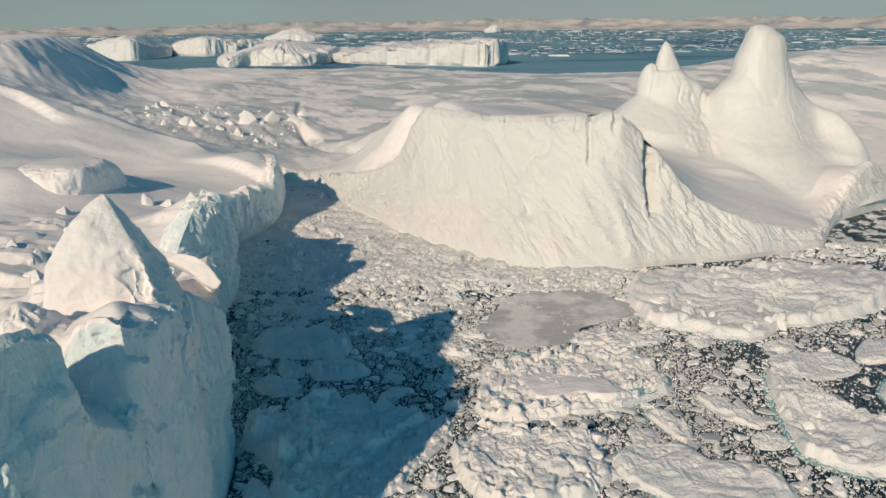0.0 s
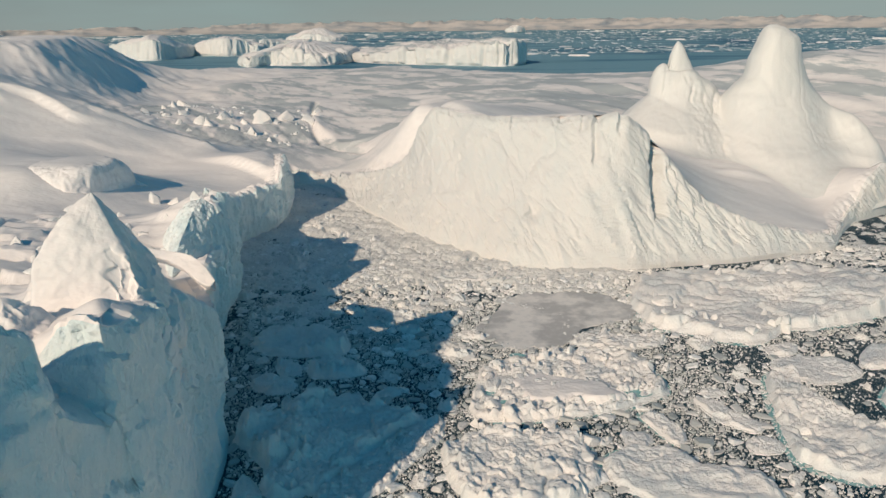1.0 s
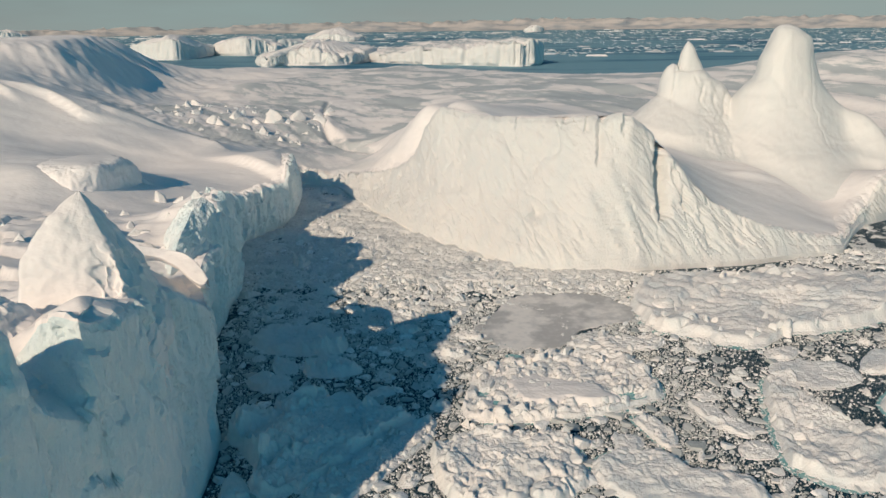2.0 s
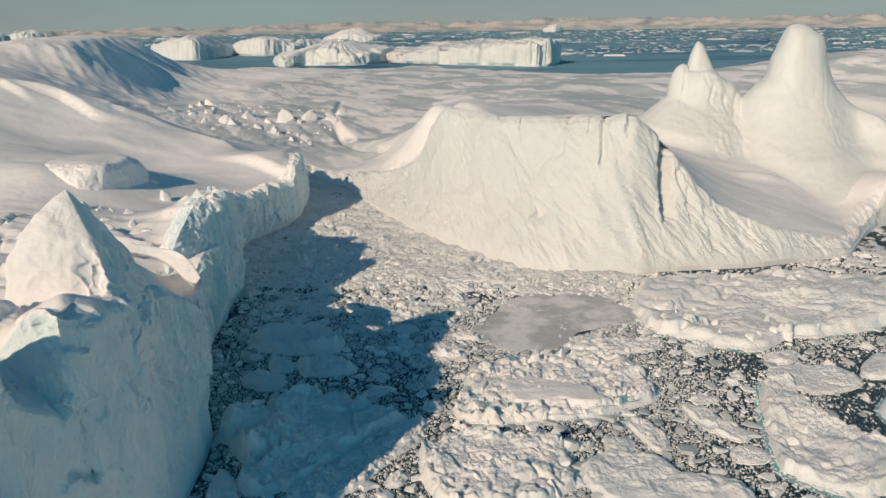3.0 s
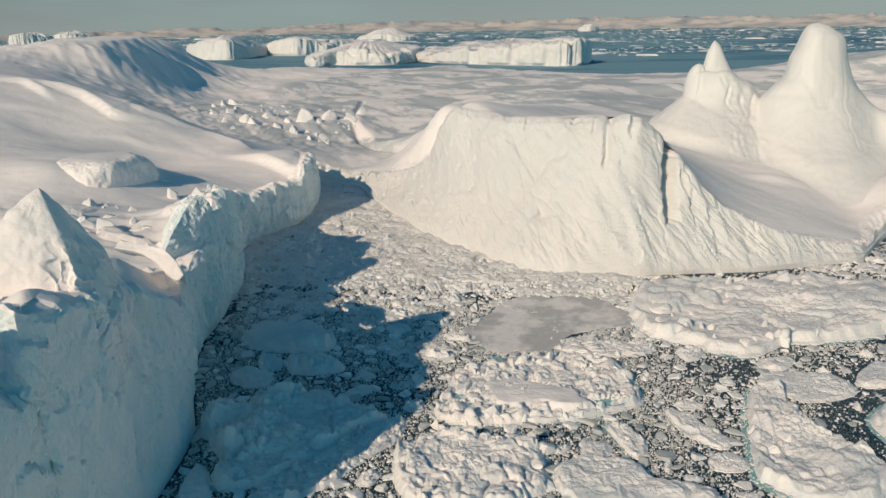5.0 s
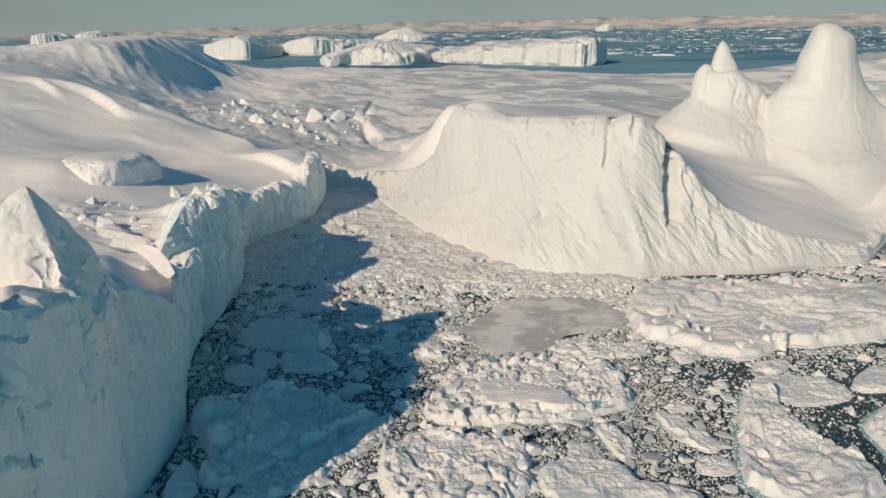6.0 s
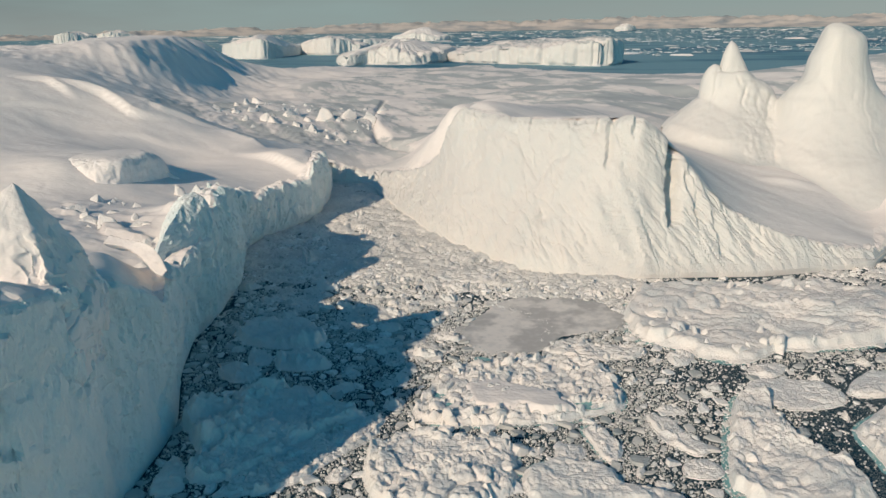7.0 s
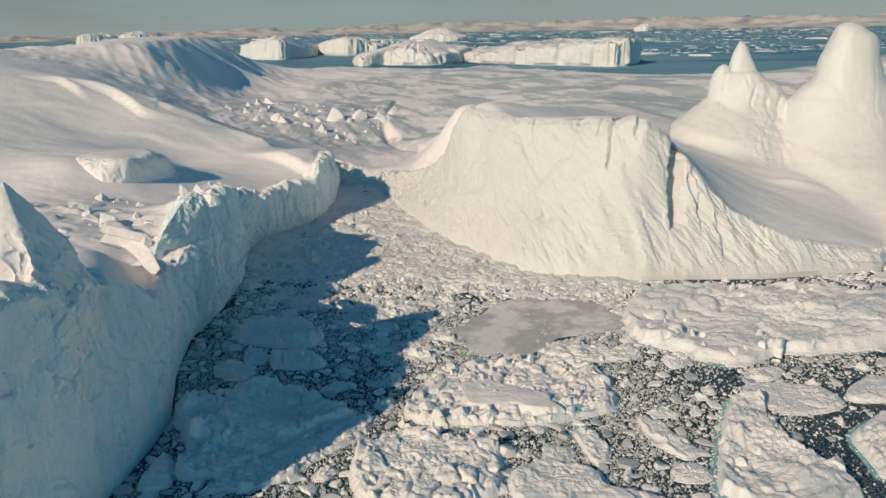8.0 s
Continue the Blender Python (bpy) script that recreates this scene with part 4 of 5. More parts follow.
# ---- floes ----
def floe(outline, high, rough, seed, mat=FLOE_ICE, block=0.0, size=3.0, name="ice_floe", label="", group="large floes", parent=None, nu=150, nv=46, part_label="", steep=1.0, jag=0.11):
    """A floe in the water: an uneven outline, steep edges, hummocks or broken blocks on top."""
    o = np.asarray(outline, float)
    c = o.mean(0)
    closed = np.concatenate([o[-1:], o, o[:2]])
    u = np.linspace(1, len(o) + 1, nu, endpoint=False)
    ed = spline(np.concatenate([closed, np.zeros((len(closed), 1))], 1), u)[:, :2] - c
    span = np.sqrt((ed ** 2).sum(1)).mean()
    ed = ed * (1 + jag * fbm(np.concatenate([ed / max(span, 4) * 3, np.full((nu, 1), seed)], 1), 5, seed, 0.68))[:, None]
    r = np.concatenate([np.linspace(0.0, 0.90, nv - 12), np.linspace(0.915, 1.0, 8), [1.012, 1.018, 1.02, 1.02]])
    P = np.zeros((nu, nv, 3))
    P[..., :2] = c + ed[:, None, :] * r[None, :, None]
    q = P * 1.0
    side = (1 - r)[None, :] * np.linalg.norm(ed, axis=1)[:, None]
    slope = smooth(0.0, (0.6 + 0.3 * high) / steep, side * (1.1 + 1.3 * fbm(q / 3.5, 3, seed + 9)))
    h = 0.55 + 0.5 * fbm(q / (2.4 * size), 4, seed + 1)
    heaped = smooth(-0.22, 0.12, fbm(q / (2.6 * size), 2, seed + 11)) * (0.8 + 0.2 * smooth(6.0, 1.0, side))
    lumps = 1 - ridges(q / size + 0.5 * fbm(q / size, 2, seed + 5)[..., None], 3, seed + 2)
    h = h + rough * heaped * (0.72 * (lumps - 0.45) + 0.20 * (0.5 - ridges(q * 2.6 / size + 0.4 * fbm(q * 2 / size, 2, seed + 12)[..., None], 2, seed + 6)))
    if block:
        w = q / size + 0.25 * np.stack([fbm(q / size * 2, 2, seed + 7), fbm(q / size * 2, 2, seed + 8), q[..., 2] * 0], -1)
        d1, d2, tone = cells(w, seed + 3)
        e1, e2, fine = cells(w * 2.3 + 5, seed + 4)
        h = h + block * (1.5 * (tone - 0.35) * smooth(0.02, 0.25, d2 - d1) + 0.5 * (fine - 0.4) * smooth(0.02, 0.25, e2 - e1) - 0.35 * smooth(0.2, 0.0, d2 - d1))
    h = h + 0.10 * rough * ridges(q * 1.1 + 0.4 * fbm(q * 0.7, 2, seed + 13)[..., None], 3, seed + 14) + 0.05 * rough * fbm(q * 3.0, 2, seed + 15)
    P[..., 2] = 0.16 + high * np.maximum(h, 0.10 + 0.06 * vnoise(q, seed)) * (0.10 + 0.90 * slope)
    P[:, -4:, 2] = np.array([0.14, 0.05, -0.15, -0.5])
    ob = mesh_object(name, P, grid_faces(nu, nv, True)[:, ::-1], mat, parent, part_label)
    return tagged(ob, label, "ice floe", group) if label else ob


def pool(parent, x, y, z, rx, ry, seed, name="melt_pool", label="pale green melt pool"):
    a = np.linspace(0, 2 * math.pi, 40, endpoint=False)
    w = 1 + 0.3 * fbm(np.stack([np.cos(a), np.sin(a), a * 0 + seed], -1), 3, seed)
    rim = np.stack([x + rx * w * np.cos(a), y + ry * w * np.sin(a), np.full(40, z)], -1)
    P = np.stack([rim * k + np.array([x, y, z]) * (1 - k) - np.array([0, 0, 0.08 * (1 - k)]) for k in (1.0, 0.66, 0.33, 0.0)], 1)
    return mesh_object(name, P, grid_faces(40, 4, True), POOL, parent, label)


# ---- blocks on the snow ----
ledge_block = thing("snow_block", (-112, 187, 20), "long wind-rounded block of old ice under snow", "ice block")
mesa = crag((-110, 188), [(12, 14, 24, 20, 12), (21, 12.6, 22, 18, 9.6), (24, 12.4, 21.6, 17, 9.0), (27, 12.2, 20, 15, 8.2), (29.0, 11.6, 17, 11, 7.2), (30.2, 10.4, 13, 7, 5.2), (30.8, 6, 7, 4, 2.6), (30.9, 0.02, 0.02, 0.02, 0.02)], 220, 110, 1.0, 5.0, 26, power=2.6, twist=radians(-14), flute=0.3)
mesh_object("block", *mesa, SNOW, ledge_block)
SNOW_BLOCKS = [(-84.5, 189.8, 2.2, 4.0), (-81.0, 192.1, 2.6, 3.0), (-96.0, 203.0, 2.6, 2.6), (-90.4, 150.6, 3.0, 2.0), (-80.5, 134.6, 2.4, 2.0), (-76.1, 124.0, 2.6, 1.6), (-88.0, 151.0, 2.0, 2.8), (-82.0, 145.0, 2.2, 2.2), (-83.0, 156.0, 2.4, 2.0),
               (-82.6, 165.3, 1.8, 2.2), (-62.0, 171.0, 2.0, 3.2), (-64.5, 183.0, 2.2, 3.0), (-67.5, 190.0, 1.8, 3.0), (-71.5, 206.0, 1.8, 2.8), (-70.5, 216.0, 1.6, 2.4), (-60.0, 158.0, 1.6, 2.4), (-70.0, 150.0, 2.4, 1.6), (-64.0, 138.0, 2.2, 1.6), (-57.0, 128.0, 2.0, 1.5)]
for x, y, r, h in SNOW_BLOCKS:
    tagged(put_block("ice_block", x, y, float(ground_at(x, y)[0]) - 0.5, r, h, True), "white block of ice lying on the snow", "ice block", "blocks on the near berg")
g = np.random.default_rng(360)
for i in range(44):
    x, y = g.uniform(-98, -58), g.uniform(108, 178)
    r = 0.6 * 4.6 ** g.uniform(0, 1)
    tagged(put_block("ice_block", x, y, float(ground_at(x, y)[0]) - 0.5, r, r * g.uniform(0.6, 1.3) + 0.4, True), "small white block of ice half sunk in snow", "ice block", "blocks on the near berg")
FAR_BLOCKS = [(-181, 422, 4, 3.5), (-176, 434, 4.5, 6), (-136, 366, 3.0, 5), (-143, 369, 3.0, 4), (-135, 384, 3.5, 5), (-122.6, 378.6, 3.5, 4.5), (-116, 390, 7, 9), (-105.6, 399, 4.5, 4.5), (-94, 403, 3.5, 4), (-155.6, 383, 3.5, 4), (-162.6, 375, 3, 3.5), (-109, 391, 3.2, 3.0), (-124, 368.5, 3.4, 4.0), (-95, 432, 3, 4)]
for x, y, r, h in FAR_BLOCKS:
    tagged(put_block("ice_block", x, y, float(ground_at(x, y)[0]) - 1.0, 1.25 * r, 1.35 * h, True), "white jagged block of ice standing in rough snow", "ice block", "blocks on the snowfield")
g = np.random.default_rng(350)
for i in range(110):
    x, y = g.uniform(-175, -88), g.uniform(352, 440)
    r = 0.8 * 4.2 ** (g.uniform(0, 1) ** 1.6)
    tagged(put_block("ice_block", x, y, float(ground_at(x, y)[0]) - 0.6, r, r * g.uniform(0.8, 1.6), True), "small white block of ice standing in rough snow", "ice block", "blocks on the snowfield")
for i in range(36):
    x, y = g.uniform(-38.4, -32.0), g.uniform(56.2, 62.4)
    r = g.uniform(0.25, 0.85)
    tagged(put_block("ice_block", x, y, 28.6 + 0.60 * (-31.5 - x) + g.uniform(-0.6, 0.0), r, r * g.uniform(0.8, 1.5), True, tilt=30), "broken block of ice in a shaded gully", "ice block", "blocks in the gully")

FLOES = [
    ([(5.5, 120.6), (5.6, 114.3), (8.0, 109.9), (13.4, 109.6), (20.5, 111.0), (26.7, 112.7), (32.0, 114.3), (36.9, 117.9), (40.8, 121.1), (40.9, 128.0), (37.5, 135.0), (31.1, 138.8), (24.0, 138.7), (16.6, 136.7), (10.5, 132.6), (7.0, 128.8)],
     1.4, 0.9, 101, 0.5, 2.6, "thick white hummocked floe with pale green melt pools"),
    ([(1.1, 99.8), (2.2, 93.0), (5.2, 87.5), (11.6, 85.1), (19.0, 86.5), (24.5, 92.6), (24.9, 97.1), (23.4, 104.4), (17.9, 106.0), (10.2, 105.0), (4.5, 104.0)], 2.0, 0.7, 102, 0.42, 3.8, "white floe of rounded snow-covered blocks"),
    ([(44.6, 171.5), (43.5, 160.2), (46.6, 150.8), (52.9, 148.7), (60.2, 144.2), (66.6, 143.7), (73.6, 150.4), (81.8, 152.1), (91.0, 155.4), (102.4, 162.4), (110.9, 168.0), (117.7, 180.2), (111.2, 184.6), (101.4, 189.1), (90.7, 192.9), (77.2, 190.0), (64.8, 189.9), (52.6, 184.3)],
     3.8, 0.55, 103, 0.16, 10.0, "largest rugged floe, white with steep broken edges"),
    ([(58.2, 112.6), (57.3, 106.0), (57.6, 98.7), (65.5, 94.3), (76.2, 100.3), (75.8, 106.9), (72.9, 107.8), (72.1, 111.4), (69.5, 114.9), (68.8, 120.0), (66.8, 124.3), (67.3, 130.6), (62.8, 129.0), (60.0, 122.0)], 2.4, 0.6, 104, 0.16, 5.0, "long thick white floe with lumpy snow on top"),
    ([(64.3, 133.2), (66.5, 128.3), (71.6, 125.3), (78.4, 127.7), (81.2, 131.3), (80.3, 135.3), (73.9, 137.4), (67.7, 136.2)], 0.6, 0.8, 105, 0.2, 2.5, "flat grey-white floe awash at its edges"),
    ([(80.0, 120.6), (80.4, 112.4), (81.3, 108.1), (86.6, 112.2), (92.0, 128.6), (86.4, 127.4)], 1.8, 0.7, 106, 0.2, 3.0, "thick white floe beside a dark lead"),
    ([(26.1, 96.5), (27.6, 92.6), (35.5, 85.5), (50.2, 87.5), (49.9, 94.7), (42.9, 96.5), (39.5, 100.8), (34.2, 101.9), (29.1, 100.8)], 1.7, 0.55, 107, 0.0, 5.5, "smooth snow-covered floe with low ridges"),
    ([(34.9, 111.8), (37.0, 106.3), (39.3, 102.9), (41.2, 106.4), (39.9, 110.0), (36.8, 113.2)], 0.9, 0.8, 108, 0.2, 2.0, "small white floe with a rough top"),
    ([(30.6, 105.3), (30.8, 101.9), (32.8, 100.8), (35.2, 103.7), (35.1, 106.3), (32.4, 107.1)], 0.6, 0.9, 109, 0.2, 1.5, "small round grey-white floe"),
    ([(45.4, 119.0), (47.3, 112.0), (50.9, 108.3), (53.4, 107.5), (55.0, 110.2), (51.9, 114.0), (49.3, 118.0)], 0.7, 0.9, 110, 0.2, 2.0, "narrow white floe with a rough top"),
    ([(50.6, 104.8), (50.7, 101.5), (54.8, 101.5), (56.3, 104.1), (54.0, 106.6)], 0.6, 0.9, 111, 0.2, 1.5, "small grey-white floe in brash"),
    ([(50.8, 144.1), (52.2, 139.8), (54.8, 140.7), (56.4, 144.8), (54.2, 146.5)], 0.8, 0.9, 112, 0.2, 1.6, "small white floe beside the rugged floe"),
    ([(66.1, 140.8), (66.5, 137.3), (70.9, 138.1), (73.5, 142.9), (69.5, 143.4)], 0.8, 0.8, 113, 0.2, 1.6, "small white floe in dark brash"),
    ([(82.6, 134.8), (84.2, 132.3), (92.3, 134.9), (96.9, 143.2), (88.5, 143.1)], 0.8, 0.8, 114, 0.2, 2.2, "flat white floe in dark brash"),
    ([(-8.9, 187.7), (-5.4, 180.4), (6.7, 179.6), (9.9, 186.4), (-1.1, 191.1)], 1.2, 0.8, 115, 0.3, 3.0, "flat white floe below the cliff"),
    ([(-0.4, 109.4), (0.7, 104.0), (-3.6, 96.6), (-7.4, 89.3), (-11.9, 85.3), (-18.2, 83.9), (-16.7, 89.1), (-12.4, 94.9), (-8.6, 101.3), (-4.2, 107.5)], 0.9, 0.8, 116, 0.6, 1.7, "band of jumbled white ice rubble"),
    ([(-34.0, 102.4), (-27.8, 111.8), (-20.6, 117.0), (-9.6, 112.1), (-3.8, 109.3), (-9.2, 101.3), (-13.2, 94.4), (-17.8, 87.4), (-24.3, 87.2), (-28, 95)], 2.6, 1.5, 117, 0.35, 5.5, "large shaded blue floe below the ice wall"),
    ([(-43.0, 140.2), (-39.1, 134.7), (-30.3, 132.9), (-22.3, 134.3), (-22.1, 140.4), (-26.7, 145.7), (-38.3, 146.2)], 2.0, 1.5, 118, 0.35, 3.4, "shaded blue floe below the ice wall"),
    ([(-28.5, 129.6), (-26.3, 124.3), (-21.7, 123.7), (-16.5, 126.1), (-17.6, 129.7), (-23.2, 132.2)], 2.2, 1.4, 119, 0.3, 3.2, "shaded blue floe with a steep edge"),
    ([(-35.1, 130.8), (-33.2, 125.1), (-29.2, 125.2), (-30.2, 129.6)], 1.5, 1.3, 120, 0.3, 2.2, "small shaded blue floe"),
    ([(-37.3, 120.0), (-32.2, 116.9), (-28.4, 119.1), (-30.0, 123.5), (-36.1, 123.5)], 1.5, 1.3, 121, 0.3, 2.2, "small shaded blue floe"),
    ([(-30.0, 88.2), (-29.7, 91.2), (-27.7, 90.7), (-24.0, 84.4), (-28.0, 82.1)], 1.0, 0.7, 122, 0.1, 2.0, "small smooth shaded floe at the foot of the wall"),
    ([(25.7, 142.4), (31.3, 139.6), (42.2, 140.6), (46.5, 144.1), (45.0, 147.1), (36.3, 147.0), (31.5, 148.5)], 0.9, 1.0, 123, 0.5, 1.8, "band of pale ice rubble round the grey ice"),
]
made = []
for o, high, rough, seed, block, size, label in FLOES:
    big = len(o) > 7
    made.append(floe(o, high, rough, seed, block=block, size=size, label=label, nu=230 if big else 100, nv=86 if big else 36))


def strew(index, n, near, far, r_low, r_high, squat, sharp, seed):
    """Blocks frozen onto a floe, between two shares of the way from its middle to its edge."""
    g = np.random.default_rng(seed)
    o = np.asarray(FLOES[index][0])
    c, high = o.mean(0), FLOES[index][1]
    for i in range(n):
        k = g.uniform(0, len(o))
        a, b = o[int(k)], o[(int(k) + 1) % len(o)]
        e = a + (b - a) * (k % 1)
        p = c + (e - c) * math.sqrt(g.uniform(near ** 2, far ** 2))
        r = r_low * (r_high / r_low) ** (g.uniform(0, 1) ** 1.6)
        put_block("ice_block", p[0], p[1], 0.25 * high, r, 0.45 * high + squat * r, sharp, made[index], 14)


strew(0, 40, 0.62, 0.97, 0.5, 1.6, 0.6, True, 401)
strew(0, 80, 0.62, 0.96, 0.6, 1.9, 0.95, False, 400)
strew(1, 26, 0.10, 0.9, 1.0, 2.6, 0.42, False, 402)
strew(1, 22, 0.3, 0.95, 0.5, 1.5, 0.6, True, 403)
strew(2, 20, 0.75, 0.96, 1.0, 3.0, 0.4, False, 404)
strew(2, 26, 0.3, 0.95, 0.7, 2.2, 0.5, True, 405)
strew(3, 14, 0.2, 0.92, 0.7, 2.0, 0.4, True, 406)
strew(5, 6, 0.2, 0.9, 0.7, 1.6, 0.4, True, 407)
strew(6, 8, 0.3, 0.95, 0.6, 1.4, 0.4, True, 408)
strew(14, 10, 0.2, 0.95, 0.7, 1.6, 0.5, True, 409)
strew(15, 90, 0.0, 0.98, 0.35, 1.1, 0.5, True, 410)
strew(16, 16, 0.3, 0.95, 0.6, 2.0, 0.4, True, 411)
strew(22, 30, 0.2, 0.98, 0.5, 1.3, 0.5, True, 412)
for x, y, r, h in ((22.3, 104.6, 1.7, 4.2), (24.4, 103.2, 2.2, 3.0), (19.5, 103.4, 1.6, 2.8), (22.0, 96.0, 1.6, 2.8), (21.5, 91.0, 1.5, 2.8)):
    put_block("ice_block", x, y, 0, r, h, True, made[1], 8)
put_block("ice_block", -20.8, 114.4, 0, 2.4, 4.6, True, made[16], 10)
floe([(11.6, 121.2), (13.9, 127.0), (17.7, 127.0), (28.5, 123.0), (34.6, 118.0), (31.2, 114.8), (21.3, 113.9), (13.9, 114.9)], 3.0, 0.16, 160, SNOW, size=8, name="snow_tablet", parent=made[0], part_label="smooth raised tablet of drifted snow", steep=0.5, nu=160, nv=60)
floe([(-26.5, 98.5), (-24.5, 103.5), (-18.0, 106.5), (-11.5, 103.5), (-9.6, 99.5), (-13.0, 94.5), (-20.5, 93.0)], 4.2, 0.55, 161, FLOE_ICE, block=0.12, size=6.5, name="snow_tablet", parent=made[16], part_label="smooth domed drift of snow", steep=0.22, nu=160, nv=60)
bpy.context.view_layer.update()
for x, y, rx, ry in ((35.4, 119.0, 2.8, 1.7), (8.4, 118.0, 1.5, 1.1), (11.0, 114.6, 1.4, 0.8), (14.0, 133.2, 1.5, 0.9)):
    tops = [made[0].ray_cast((x + u * rx, y + v * ry, 30), (0, 0, -1)) for u, v in ((0, 0), (0.6, 0), (-0.6, 0), (0, 0.6), (0, -0.6))]
    pool(made[0], x, y, sorted(t[1].z for t in tops)[3] + 0.03, rx, ry, int(x * 7))
for k, dx, dy in ((0, 0.5, -0.3), (1, 0.4, 0.4), (2, -0.4, -0.6), (3, -0.9, -0.2), (6, -0.5, 0.5), (7, -0.7, 0.4), (5, -0.8, -0.3)):
    o = np.asarray(FLOES[k][0])
    c = o.mean(0)
    rim = spline(np.concatenate([np.concatenate([o[-1:], o, o[:2]]), np.zeros((len(o) + 3, 1))], 1), np.linspace(1, len(o) + 1, 120, endpoint=False))
    rim[:, :2] = c + (rim[:, :2] - c) * (1.035 + 0.03 * fbm(rim * 0.3, 3, k)[:, None]) + (dx, dy)
    rim[:, 2] = 0.045
    mid = np.array([*c, 0.05])
    mesh_object("submerged_ledge", np.stack([mid + (rim - mid) * f for f in (1.0, 0.9, 0.6)], 1), grid_faces(120, 3, True), POOL, made[k], "pale green ledge of ice under water")
GREY_PLAN = [(7.5, 149.8), (9.7, 142.2), (16.9, 139.4), (24.2, 140.9), (27.5, 146.9), (33.3, 151.6), (40.8, 156.7), (42.9, 163.8), (38.1, 171.4), (28.4, 173.4), (16.6, 171.3), (10.6, 163.5)]
grey_sheet = floe(GREY_PLAN, 0.12, 0.1, 130, SLUSH, jag=0.28, label="thin sheet of smooth young grey ice", group="sheets of young ice", size=6)

g = np.random.default_rng(165)
SEAM = [(12, 166, 0), (17.5, 163, 0), (24, 158, 0), (26, 151.5, 0), (25, 146, 0)]
for i in range(46):
    p = spline(SEAM, np.array([g.uniform(0, 4)]))[0]
    r = g.uniform(0.25, 0.7)
    put_block("ice_block", p[0] + g.normal(0, 0.7), p[1] + g.normal(0, 0.8), 0.0, r, 0.18 + 0.5 * r, True, grey_sheet, 12)

# ---- small floes ----
FLOE_PLANS = [f[0] for f in FLOES] + [GREY_PLAN]
SEA_EDGE = [(x + 0.6, y) for x, y in LEFT_BASE] + [(x, y - 0.6) for x, y in MAIN_BASE] + [(330, 330), (330, 40), (120, 30), (40, 30)]
g = np.random.default_rng(170)
small = []
for k in range(5000):
    x, y = g.uniform(-62, 125), 80 * (275 / 80) ** g.uniform(0, 1)
    if abs(x - 20) > 26 + 0.6 * y or len(small) >= 150:
        continue
    r = 1.3 * (3.6 if y > 165 else 2.6) ** (g.uniform(0, 1) ** 1.5)
    if not inside(x, y, SEA_EDGE) or any(math.hypot(x - a, y - b) < 1.05 * (r + c) for a, b, c in small):
        continue
    ring_x, ring_y = x + 1.25 * r * np.cos(np.arange(10) * 0.628), y + 1.25 * r * np.sin(np.arange(10) * 0.628)
    if any(inside(ring_x, ring_y, o).any() for o in FLOE_PLANS) or not inside(ring_x, ring_y, SEA_EDGE).all():
        continue
    small.append((x, y, r))
SMALL_PLANS = []
for k, (x, y, r) in enumerate(small):
    a = np.linspace(0, 6.283, 9, endpoint=False) + g.uniform(-0.25, 0.25, 9)
    long, turn = g.uniform(0.5, 0.95), g.uniform(0, 3.14)
    px, py = r * g.uniform(0.75, 1.15, 9) * np.cos(a), r * long * g.uniform(0.75, 1.15, 9) * np.sin(a)
    plan = [(x + p * math.cos(turn) - q * math.sin(turn), y + p * math.sin(turn) + q * math.cos(turn)) for p, q in zip(px, py)]
    SMALL_PLANS.append(plan)
    high = g.uniform(0.35, 0.8) * (1 + 0.2 * r) * (1.25 if y > 165 else 1.0)
    pan = floe(plan, high, 0.9, 500 + k, block=g.uniform(0.2, 0.9), size=g.uniform(0.9, 2.0), label="small rough white floe among brash ice", group="small floes", nu=48, nv=24)
    for i in range(int(2.2 * r) if r > 1.6 else 0):
        t, f = g.uniform(0, 6.283), r * long * math.sqrt(g.uniform(0, 0.75))
        b = g.uniform(0.25, 0.6) * (0.6 + 0.2 * r)
        put_block("ice_block", x + f * math.cos(t), y + f * math.sin(t), 0.25 * high, b, 0.5 * high + 0.5 * b, True, pan, 16)
FLOE_PLANS = FLOE_PLANS + SMALL_PLANS

